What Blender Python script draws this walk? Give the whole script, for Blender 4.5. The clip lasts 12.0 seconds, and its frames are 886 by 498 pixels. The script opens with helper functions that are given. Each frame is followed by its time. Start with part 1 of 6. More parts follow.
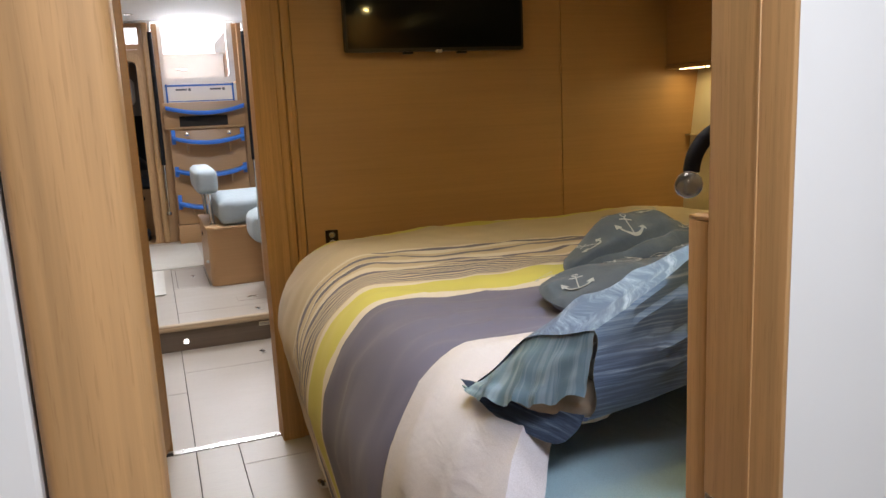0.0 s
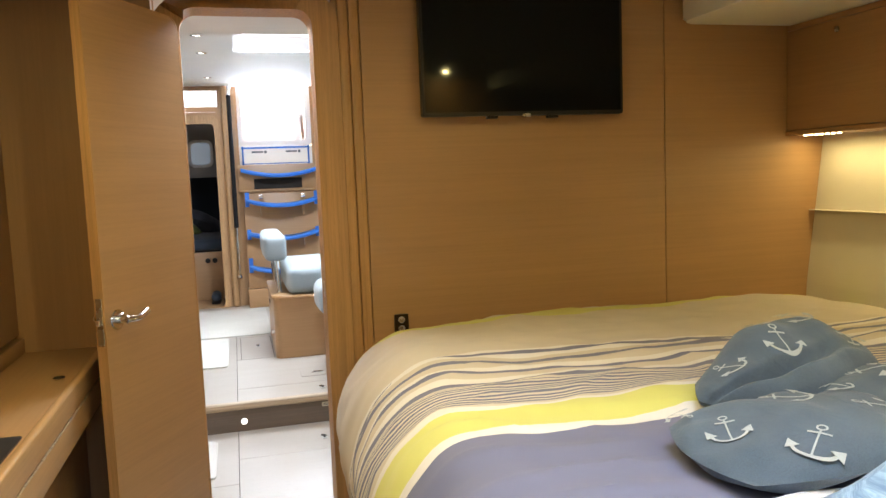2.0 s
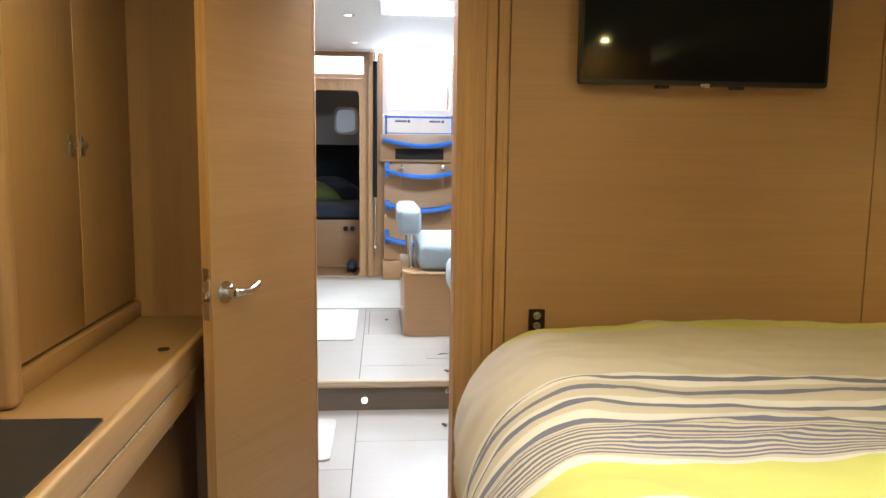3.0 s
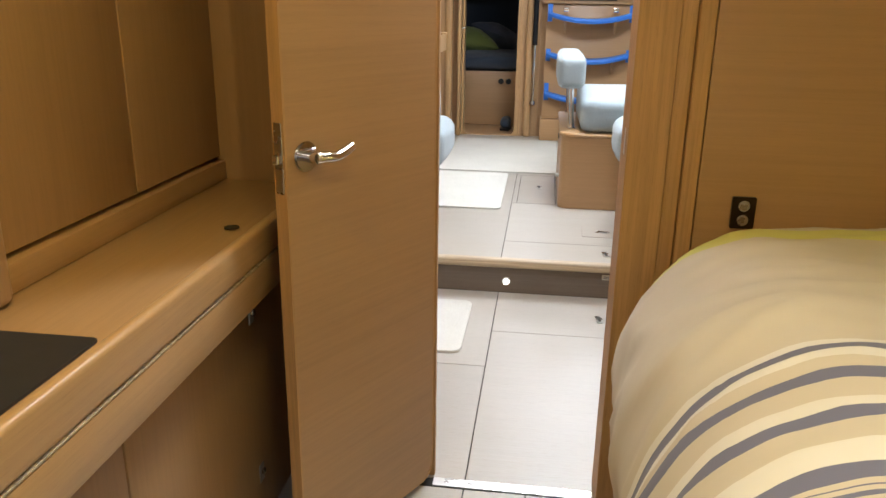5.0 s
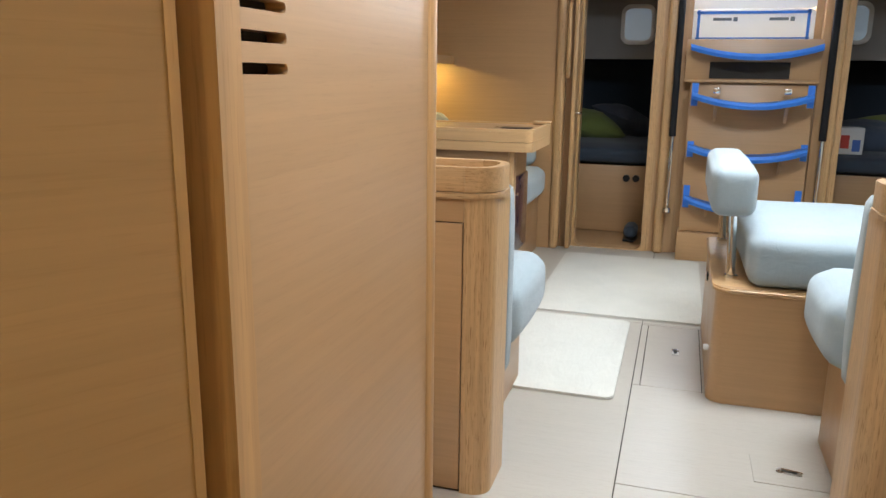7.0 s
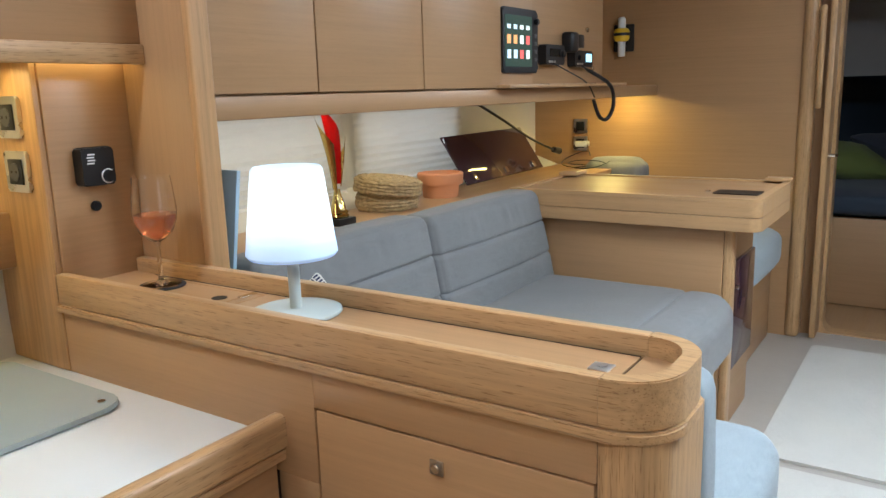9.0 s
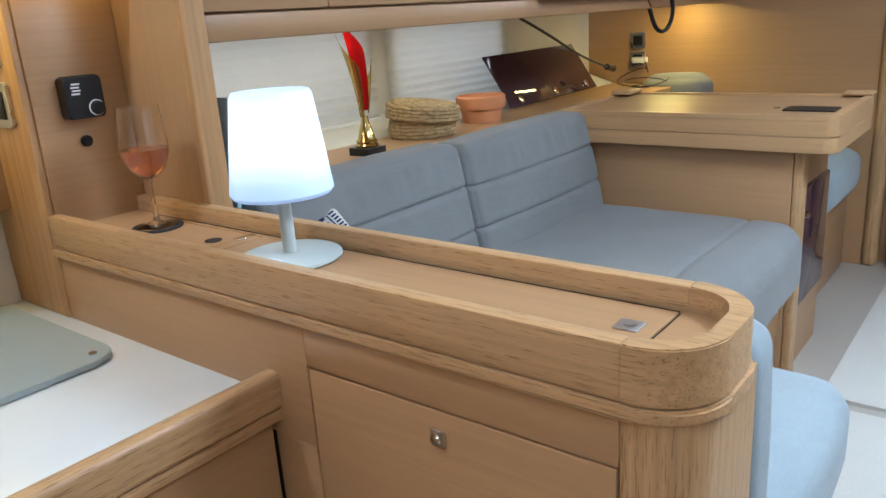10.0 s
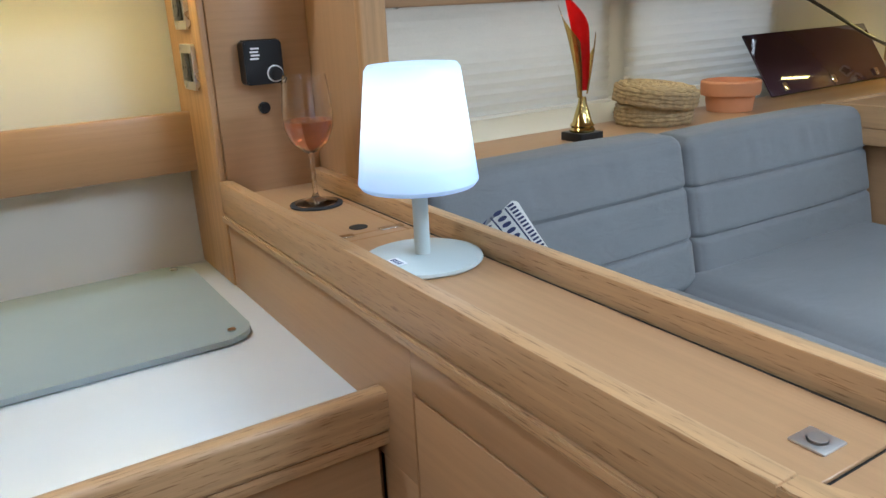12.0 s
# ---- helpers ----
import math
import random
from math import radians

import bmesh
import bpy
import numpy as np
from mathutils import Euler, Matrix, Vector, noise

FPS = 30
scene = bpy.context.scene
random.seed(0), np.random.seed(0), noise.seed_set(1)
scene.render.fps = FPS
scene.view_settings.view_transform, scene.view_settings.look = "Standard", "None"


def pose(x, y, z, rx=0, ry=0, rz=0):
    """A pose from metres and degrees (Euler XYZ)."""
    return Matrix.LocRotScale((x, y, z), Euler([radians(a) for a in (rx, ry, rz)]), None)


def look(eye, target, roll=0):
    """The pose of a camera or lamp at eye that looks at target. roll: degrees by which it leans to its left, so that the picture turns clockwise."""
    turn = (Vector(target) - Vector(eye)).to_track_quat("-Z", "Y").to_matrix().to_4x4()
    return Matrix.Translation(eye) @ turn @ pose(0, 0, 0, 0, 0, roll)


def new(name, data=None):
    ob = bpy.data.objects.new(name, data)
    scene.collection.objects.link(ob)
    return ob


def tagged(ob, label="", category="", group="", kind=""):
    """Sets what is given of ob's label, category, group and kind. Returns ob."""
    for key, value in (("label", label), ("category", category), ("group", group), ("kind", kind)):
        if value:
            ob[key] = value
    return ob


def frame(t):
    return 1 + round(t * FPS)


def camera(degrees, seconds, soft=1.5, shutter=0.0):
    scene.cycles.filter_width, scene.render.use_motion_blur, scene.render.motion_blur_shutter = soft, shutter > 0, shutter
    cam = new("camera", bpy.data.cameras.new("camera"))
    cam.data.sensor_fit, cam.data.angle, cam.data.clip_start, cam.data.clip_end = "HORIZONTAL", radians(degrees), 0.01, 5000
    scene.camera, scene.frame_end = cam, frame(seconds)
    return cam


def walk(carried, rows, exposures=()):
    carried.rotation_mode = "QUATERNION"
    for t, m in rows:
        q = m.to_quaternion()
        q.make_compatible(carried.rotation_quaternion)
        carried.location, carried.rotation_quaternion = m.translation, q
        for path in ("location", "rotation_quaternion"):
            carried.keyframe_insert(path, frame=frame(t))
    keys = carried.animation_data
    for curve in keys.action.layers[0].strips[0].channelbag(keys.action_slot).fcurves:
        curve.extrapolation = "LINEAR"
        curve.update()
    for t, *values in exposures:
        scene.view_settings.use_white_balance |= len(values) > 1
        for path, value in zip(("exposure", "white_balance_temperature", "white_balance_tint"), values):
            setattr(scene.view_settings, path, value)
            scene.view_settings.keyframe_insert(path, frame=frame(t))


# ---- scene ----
cam = camera(60.6, 12.0)
PATH = [
    (0, (0.31, -0.292, 1.335), (1.0, 1.551, 0.977), -2.7),
    (0.5, (0.325, -0.247, 1.346), (1.015, 1.599, 1.002), -2.8),
    (1, (0.339, -0.167, 1.354), (1.007, 1.691, 1.039), -2.9),
    (1.5, (0.366, -0.073, 1.357), (1.001, 1.804, 1.089), -2.4),
    (2, (0.41, 0.091, 1.375), (0.931, 2.012, 1.179), -2.2),
    (2.5, (0.45, 0.269, 1.384), (0.767, 2.238, 1.241), -1.2),
    (3, (0.474, 0.421, 1.366), (0.635, 2.399, 1.114), 0.7),
    (3.2, (0.478, 0.486, 1.353), (0.594, 2.449, 0.988), 1.0),
    (4.8, (0.506, 0.961, 1.269), (0.352, 2.824, 0.559), 0.7),
    (5, (0.514, 1.052, 1.279), (0.27, 2.937, 0.658), 0.8),
    (5.5, (0.548, 1.335, 1.288), (0.175, 3.23, 0.769), 0.9),
    (6, (0.533, 1.773, 1.295), (0.099, 3.662, 0.8), 0.7),
    (6.5, (0.473, 2.219, 1.288), (-0.002, 4.103, 0.815), 0.7),
    (7, (0.458, 2.585, 1.305), (-0.116, 4.447, 0.856), 0.7),
    (7.5, (0.434, 2.893, 1.372), (-0.289, 4.71, 0.951), -0.2),
    (9.3, (0.265, 3.691, 1.419), (-0.859, 5.289, 0.99), -2.2),
    (9.5, (0.266, 3.728, 1.411), (-0.867, 5.303, 0.926), -2.9),
    (10, (0.242, 3.799, 1.392), (-0.961, 5.286, 0.807), -3.8),
    (10.5, (0.219, 3.853, 1.376), (-1.086, 5.25, 0.79), -3.8),
    (11, (0.196, 3.938, 1.376), (-1.24, 5.209, 0.809), -3.4),
    (11.5, (0.174, 3.988, 1.366), (-1.387, 5.088, 0.769), -3.3),
    (12, (0.184, 4.049, 1.37), (-1.442, 5.043, 0.762), -2.9),
]
WALK_EXPOSURE = [(0.0, -0.26, 6450, 17), (1.0, 0.05, 6200, 15), (2.0, 0.46, 5950, 12), (3.2, 0.57, 5750, 11), (5.0, 0.34, 6150, 12), (6.5, 0.2, 6000, 8), (7.7, 0.05, 6250, 9), (9.5, -0.10, 5400, 8), (12.0, -0.28, 5150, 7)]
walk(cam, [(t, look(eye, target, roll)) for t, eye, target, roll in PATH], WALK_EXPOSURE)

# ---- world and light ----
world = bpy.data.worlds.new("world")
scene.world = world
world.use_nodes = True
wn = world.node_tree
sky = wn.nodes.new("ShaderNodeTexSky")
sky.sky_type, sky.sun_disc = "NISHITA", False
sky.dust_density = 4.0
sky.sun_elevation, sky.sun_rotation = radians(42), radians(150)
wn.nodes["Background"].inputs[1].default_value = 0.15
wn.links.new(sky.outputs[0], wn.nodes["Background"].inputs[0])


def lamp(name, kind, m, power, color, size=0.1, size_y=None, spread=180):
    data = bpy.data.lights.new(name, kind)
    data.energy, data.color = power, color
    if kind == "AREA":
        data.size = size
        data.spread = radians(spread)
        if size_y:
            data.shape, data.size_y = "RECTANGLE", size_y
    elif kind == "SUN":
        data.angle = size
    else:
        data.shadow_soft_size = size
    ob = new(name, data)
    ob.matrix_world = m
    return ob


WARM, AMBER, DAY = (1.0, 0.79, 0.28), (1.0, 0.74, 0.27), (0.92, 0.97, 1.0)
DOWN = (0, 0, 0)
lamp("sun", "SUN", pose(0, 0, 5, 48, 0, 150), 0.8, (1, 0.97, 0.93), radians(14))
# daylight through the two deck hatches over the saloon and the companionway
lamp("hatch_daylight", "AREA", pose(0.85, 5.36, 2.30, *DOWN), 53, DAY, 0.66, 0.66)
# unseen galley hatch, its place chosen to brighten the passage panel
lamp("hatch_daylight", "AREA", pose(0.62, 3.22, 2.16, *DOWN), 16, DAY, 0.42, 0.42, 150)
lamp("companionway_daylight", "AREA", look((0.84, 8.05, 2.15), (0.84, 6.2, 0.9)), 46, DAY, 0.62, 0.8)
# warm ceiling spots in the cabin
for sx, sy, sp in ((0.55, 1.45, 6.5), (1.80, 0.42, 8.0), (0.0, 1.75, 4.5)):
    lamp("cabin_spot", "AREA", pose(sx, sy, 2.045, *DOWN), sp, WARM, 0.03)
# daylight through the hatch over the bed
lamp("hatch_daylight", "AREA", pose(0.98, 0.8, 2.05, *DOWN), 5.5, DAY, 0.5, 0.5, 110)
# strips of warm diodes under the lockers
lamp("cabin_strip", "AREA", pose(2.70, 1.93, 1.462, *DOWN), 3.4, AMBER, 0.03, 1.6)
lamp("galley_strip", "AREA", pose(-1.30, 4.15, 1.493, *DOWN), 1.6, AMBER, 0.03, 0.5)
lamp("nav_strip", "AREA", pose(-1.18, 7.34, 1.40, *DOWN), 4.2, (1.0, 0.72, 0.18), 0.03, 0.4)
lamp("saloon_strip", "AREA", pose(-1.42, 5.5, 1.396, *DOWN), 3.2, (1.0, 0.86, 0.55), 0.03, 1.5)
# white diode spots in the saloon ceiling
for sx, sy in ((0.24, 5.17), (0.245, 5.84), (0.245, 7.16), (1.6, 5.4)):
    lamp("saloon_spot", "AREA", pose(sx, sy, 2.285, *DOWN), 2.5, (1, 0.97, 0.93), 0.06)
lamp("galley_spot", "AREA", pose(-0.25, 3.95, 2.155, *DOWN), 2.2, (0.96, 0.98, 1.0), 0.06)
lamp("galley_spot", "AREA", pose(-0.95, 3.95, 2.155, *DOWN), 7.6, (0.96, 0.98, 1.0), 0.06)
# unseen source added under the closed washroom ceiling, for white bulkhead and pillow
lamp("washroom_daylight", "AREA", pose(0.54, -0.36, 2.04, *DOWN), 17.0, DAY, 0.45, 0.45, 150)
# daylight behind the pleated blinds
lamp("window_daylight", "AREA", look((-1.86, 5.75, 1.25), (-1.0, 5.75, 1.2)), 2.6, (1.0, 0.97, 0.92), 2.0, 0.3)


# ---- materials ----
def mat(name, color, rough=0.5, metal=0.0, **more):
    m = bpy.data.materials.new(name)
    m.use_nodes = True
    p = m.node_tree.nodes["Principled BSDF"]
    p.inputs["Base Color"].default_value = (*color, 1)
    p.inputs["Roughness"].default_value = rough
    p.inputs["Metallic"].default_value = metal
    for k, v in more.items():
        p.inputs[k.replace("_", " ")].default_value = v
    return m


def nodes(m):
    return m.node_tree.nodes, m.node_tree.links, m.node_tree.nodes["Principled BSDF"]


def noise_tex(m, scale, detail=4, vec=(1, 1, 1), rough=0.55, dist=0.0):
    n, l, p = nodes(m)
    c, mp, t = n.new("ShaderNodeTexCoord"), n.new("ShaderNodeMapping"), n.new("ShaderNodeTexNoise")
    mp.inputs["Scale"].default_value = vec
    t.inputs["Scale"].default_value, t.inputs["Detail"].default_value = scale, detail
    t.inputs["Roughness"].default_value, t.inputs["Distortion"].default_value = rough, dist
    l.new(c.outputs["Object"], mp.inputs[0])
    l.new(mp.outputs[0], t.inputs["Vector"])
    return t


def ramp(m, src, stops, mode="LINEAR"):
    n, l, p = nodes(m)
    r = n.new("ShaderNodeValToRGB")
    r.color_ramp.interpolation = mode
    e = r.color_ramp.elements
    while len(e) < len(stops):
        e.new(0.5)
    for el, (pos, col) in zip(e, stops):
        el.position, el.color = pos, (*col, 1)
    l.new(src, r.inputs[0])
    return r


def mixc(m, a, b, fac, mode="MIX"):
    n, l, p = nodes(m)
    x = n.new("ShaderNodeMix")
    x.data_type, x.blend_type = "RGBA", mode
    for sock, v in ((x.inputs[0], fac), (x.inputs[6], a), (x.inputs[7], b)):
        if hasattr(v, "is_linked"):
            l.new(v, sock)
        elif isinstance(v, tuple):
            sock.default_value = (*v, 1)
        else:
            sock.default_value = v
    return x.outputs[2]


def bump(m, src, strength, dist=0.002):
    n, l, p = nodes(m)
    b = n.new("ShaderNodeBump")
    b.inputs["Strength"].default_value, b.inputs["Distance"].default_value = strength, dist
    l.new(src, b.inputs["Height"])
    l.new(b.outputs[0], p.inputs["Normal"])


def shade(c, k):
    return tuple(min(1, v * k) for v in c)


def wood(name, color, along, rough=0.38, contrast=0.16, fine=1.0, pores=0.12):
    m = mat(name, color, rough)
    n, l, p = nodes(m)
    v = {"x": (0.02, 1, 1), "y": (1, 0.02, 1), "z": (1, 1, 0.02)}[along]
    g = noise_tex(m, 110 * fine, 5, v, 0.6, 0.3)
    b = noise_tex(m, 9 * fine, 3, v, 0.5, 0.8)
    w = noise_tex(m, 1.7, 2)
    c1 = ramp(m, g.outputs[0], [(0.3, shade(color, 1 - contrast * 1.3)), (0.62, shade(color, 1 + contrast * 0.5))])
    c2 = ramp(m, b.outputs[0], [(0.3, (1 - contrast * 1.1,) * 3), (0.7, (1.0, 1.0, 1.0))])
    c3 = ramp(m, w.outputs[0], [(0.3, (0.93, 0.92, 0.9)), (0.7, (1, 1, 1))])
    a = mixc(m, c1.outputs[0], c2.outputs[0], 1.0, "MULTIPLY")
    a = mixc(m, a, c3.outputs[0], 1.0, "MULTIPLY")
    pv = {"x": (0.05, 1, 1), "y": (1, 0.05, 1), "z": (1, 1, 0.05)}[along]
    po = noise_tex(m, 480, 2, pv, 0.55)
    pr = ramp(m, po.outputs[0], [(0.34, (1 - pores, 1 - pores * 1.15, 1 - pores * 1.3)), (0.42, (1, 1, 1))])
    a = mixc(m, a, pr.outputs[0], 1.0, "MULTIPLY")
    oi = n.new("ShaderNodeObjectInfo")
    r = ramp(m, oi.outputs["Random"], [(0, (0.95, 0.94, 0.93)), (1, (1, 1, 1))])
    a = mixc(m, a, r.outputs[0], 1.0, "MULTIPLY")
    l.new(a, p.inputs["Base Color"])
    rr = ramp(m, b.outputs[0], [(0.2, (rough * 0.85,) * 3), (0.8, (rough * 1.2,) * 3)])
    l.new(rr.outputs[0], p.inputs["Roughness"])
    bump(m, g.outputs[0], 0.08, 0.0006)
    return m


VENEER = (0.43, 0.260, 0.126)
OAK = (0.535, 0.338, 0.162)
veneer_x, veneer_y, veneer_z = (wood("veneer_" + a, VENEER, a, 0.36, 0.055, 1.0, 0.05) for a in "xyz")
oak_x, oak_y, oak_z = (wood("oak_" + a, OAK, a, 0.36, 0.15, 1.0, 0.4) for a in "xyz")
oak_smooth = wood("oak_smooth", OAK, "x", 0.34, 0.08, 1.0, 0.08)
oak_smooth_y = wood("oak_smooth_y", OAK, "y", 0.34, 0.07, 1.0, 0.08)
oak_post = wood("oak_post", (0.52, 0.305, 0.132), "z", 0.5, 0.15, 1.0, 0.12)


def cloth(name, color, rough=0.9, weave=900, dirt=0.08):
    m = mat(name, color, rough)
    n, l, p = nodes(m)
    f, s = noise_tex(m, weave, 2), noise_tex(m, 5, 4)
    a = ramp(m, f.outputs[0], [(0.3, shade(color, 0.86)), (0.7, shade(color, 1.1))])
    b = ramp(m, s.outputs[0], [(0.3, (1 - dirt,) * 3), (0.7, (1, 1, 1))])
    l.new(mixc(m, a.outputs[0], b.outputs[0], 1.0, "MULTIPLY"), p.inputs["Base Color"])
    p.inputs["Sheen Weight"].default_value = 0.15
    c = noise_tex(m, 22, 3, (1, 0.45, 1), 0.55, 1.2)
    hgt = n.new("ShaderNodeMath")
    hgt.operation = "MULTIPLY_ADD"
    hgt.inputs[1].default_value = 6.0
    l.new(c.outputs[0], hgt.inputs[0])
    l.new(f.outputs[0], hgt.inputs[2])
    bump(m, hgt.outputs[0], 0.26, 0.0024)
    return m


def plain(name, color, rough, spread=0.06, scale=6, metal=0.0, bumpy=0.03, **more):
    m = mat(name, color, rough, metal, **more)
    n, l, p = nodes(m)
    s = noise_tex(m, scale, 5)
    f = noise_tex(m, scale * 60, 2)
    a = ramp(m, s.outputs[0], [(0.3, shade(color, 1 - spread)), (0.7, shade(color, 1 + spread * 0.4))])
    l.new(a.outputs[0], p.inputs["Base Color"])
    rr = ramp(m, s.outputs[0], [(0.25, (max(0.02, rough * 0.85),) * 3), (0.75, (min(1, rough * 1.15),) * 3)])
    l.new(rr.outputs[0], p.inputs["Roughness"])
    if bumpy:
        bump(m, f.outputs[0], bumpy, 0.0008)
    return m


gelcoat = plain("white_gelcoat", (0.78, 0.79, 0.79), 0.18, 0.03, 2, bumpy=0.0)
headliner = plain("white_headliner", (0.78, 0.77, 0.73), 0.75, 0.04, 4)
cream = plain("cream_hull_lining", (0.64, 0.605, 0.525), 0.8, 0.05, 4, bumpy=0.12)
chrome = plain("polished_chrome", (0.75, 0.74, 0.72), 0.09, 0.03, 8, 1.0, 0.0)
satin_steel = plain("satin_steel", (0.78, 0.79, 0.80), 0.42, 0.04, 14, 1.0)
steel = plain("brushed_steel", (0.58, 0.57, 0.55), 0.28, 0.06, 14, 1.0)
black_plastic = plain("black_plastic", (0.012, 0.012, 0.013), 0.36, Specular_IOR_Level=0.32)
black_foam = plain("black_foam", (0.012, 0.012, 0.014), 0.8, 0.2, 30, bumpy=0.2, Specular_IOR_Level=0.2)
dark_gap = plain("dark_recess", (0.02, 0.016, 0.012), 0.8)
screen_glass = plain("dark_screen", (0.006, 0.007, 0.008), 0.05, 0.02, 3, bumpy=0.0, Specular_IOR_Level=0.12)
# one blue-grey fabric: brighter and dimmer daylight is put into three colours
lit_cushion = cloth("lit_upholstery", (0.295, 0.348, 0.372))
shaded_cushion = cloth("shaded_upholstery", (0.195, 0.197, 0.197))
half_lit_cushion = cloth("half_lit_upholstery", (0.235, 0.28, 0.30))
worn_oak = wood("worn_oak", (0.62, 0.50, 0.34), "x", 0.5, 0.3)
mat_cream = cloth("cream_mat", (0.60, 0.585, 0.53), 0.95, 500)
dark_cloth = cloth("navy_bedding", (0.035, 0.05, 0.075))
tape_blue = plain("blue_masking_tape", (0.03, 0.17, 0.62), 0.55, 0.15, 20)
terracotta = plain("terracotta", (0.62, 0.27, 0.12), 0.8, 0.1, 14, bumpy=0.1)
worktop_grey = plain("pale_worktop", (0.66, 0.68, 0.66), 0.25, 0.03, 5)
FLOOR = (0.43, 0.395, 0.345)
floor_mat = wood("grey_teak_laminate", FLOOR, "x", 0.36, 0.035, 1.6, 0.10)
riser_mat = wood("grey_riser", (0.17, 0.135, 0.105), "x", 0.4, 0.1)


# ---- shape helpers ----
WORLD = {}


def link_mesh(name, bm, material, at=None, smooth=False):
    if at is not None:
        bmesh.ops.transform(bm, matrix=at.inverted(), verts=bm.verts)
    bmesh.ops.recalc_face_normals(bm, faces=bm.faces)
    me = bpy.data.meshes.new(name)
    bm.to_mesh(me)
    bm.free()
    for one in material if isinstance(material, (list, tuple)) else (material,):
        me.materials.append(one)
    if smooth:
        me.shade_smooth()
        me.set_sharp_from_angle(angle=radians(38))
    return new(name, me)


def thing(name, at, label, category, group=""):
    ob = new(name)
    ob.empty_display_size = 0.05
    WORLD[ob] = at if isinstance(at, Matrix) else Matrix.Translation(at)
    ob.matrix_world = WORLD[ob]
    return tagged(ob, label, category, group)


def part(name, bm, material, parent, label="", smooth=True):
    at = WORLD[parent]
    ob = link_mesh(name, bm, material, at, smooth)
    ob.parent = parent
    WORLD[ob] = at
    return tagged(ob, label) if label else ob


def setting(name, bm, material, label="", smooth=False):
    ob = link_mesh(name, bm, material, None, smooth)
    WORLD[ob] = Matrix.Identity(4)
    return tagged(ob, label, kind="structure")


def whole(name, bm, material, label, category, group="", smooth=True):
    """A thing that is one mesh, with its origin at its base."""
    vs = [v.co for v in bm.verts]
    at = (sum(v.x for v in vs) / len(vs), sum(v.y for v in vs) / len(vs), min(v.z for v in vs))
    WORLD[None] = Matrix.Translation(at)
    ob = link_mesh(name, bm, material, WORLD[None], smooth)
    ob.location = at
    WORLD[ob] = WORLD[None]
    return tagged(ob, label, category, group)


def bx(x0, y0, z0, x1, y1, z1, b=0.002, seg=2):
    bm = bmesh.new()
    bmesh.ops.create_cube(bm, size=1)
    for v in bm.verts:
        v.co = ((x0 + x1) / 2 + v.co.x * (x1 - x0), (y0 + y1) / 2 + v.co.y * (y1 - y0), (z0 + z1) / 2 + v.co.z * (z1 - z0))
    b = min(b, 0.45 * min(abs(x1 - x0), abs(y1 - y0), abs(z1 - z0)))
    if b > 0:
        bmesh.ops.bevel(bm, geom=bm.edges[:], offset=b, segments=seg, profile=0.5, affect="EDGES")
    return bm


def add(*bms):
    base = bms[0]
    for other in bms[1:]:
        me = bpy.data.meshes.new("tmp")
        other.to_mesh(me)
        other.free()
        base.from_mesh(me)
        bpy.data.meshes.remove(me)
    return base


def turned(bm, m):
    bmesh.ops.transform(bm, matrix=m, verts=bm.verts)
    return bm


def cyl(p0, p1, r, r2=None, seg=20, b=0.0):
    p0, p1 = Vector(p0), Vector(p1)
    d = p1 - p0
    bm = bmesh.new()
    bmesh.ops.create_cone(bm, cap_ends=True, segments=seg, radius1=r, radius2=r if r2 is None else r2, depth=d.length)
    if b:
        bmesh.ops.bevel(bm, geom=[e for e in bm.edges if len({round(v.co.z, 5) for v in e.verts}) == 1], offset=b, segments=2, affect="EDGES")
    return turned(bm, Matrix.Translation((p0 + p1) / 2) @ d.to_track_quat("Z", "Y").to_matrix().to_4x4())


def lathe(profile, at, seg=32):
    bm = bmesh.new()
    rings = []
    for r, z in profile:
        if r < 1e-5:
            rings.append([bm.verts.new((at[0], at[1], at[2] + z))])
        else:
            rings.append([bm.verts.new((at[0] + r * math.cos(2 * math.pi * i / seg), at[1] + r * math.sin(2 * math.pi * i / seg), at[2] + z)) for i in range(seg)])
    for a, b in zip(rings, rings[1:]):
        for i in range(seg):
            j = (i + 1) % seg
            if len(a) == 1 and len(b) > 1:
                bm.faces.new((a[0], b[i], b[j]))
            elif len(b) == 1 and len(a) > 1:
                bm.faces.new((a[i], a[j], b[0]))
            elif len(a) > 1:
                bm.faces.new((a[i], a[j], b[j], b[i]))
    return bm


def tube(points, r, seg=10, smooth_steps=0):
    pts = [Vector(p) for p in points]
    for _ in range(smooth_steps):
        nxt = [pts[0]]
        for a, b in zip(pts, pts[1:]):
            nxt += [a * 0.75 + b * 0.25, a * 0.25 + b * 0.75]
        pts = nxt + [pts[-1]]
    bm = bmesh.new()
    rings, up = [], None
    for i, p in enumerate(pts):
        d = (pts[min(i + 1, len(pts) - 1)] - pts[max(i - 1, 0)]).normalized()
        if up is None:
            up = d.orthogonal().normalized()
        up = (up - d * up.dot(d)).normalized()
        side = d.cross(up)
        rr = r[min(i, len(r) - 1)] if isinstance(r, (list, tuple)) else r
        rings.append([bm.verts.new(p + (up * math.cos(2 * math.pi * k / seg) + side * math.sin(2 * math.pi * k / seg)) * rr) for k in range(seg)])
    for a, b in zip(rings, rings[1:]):
        for k in range(seg):
            bm.faces.new((a[k], a[(k + 1) % seg], b[(k + 1) % seg], b[k]))
    bm.faces.new(rings[0][::-1])
    bm.faces.new(rings[-1])
    return bm


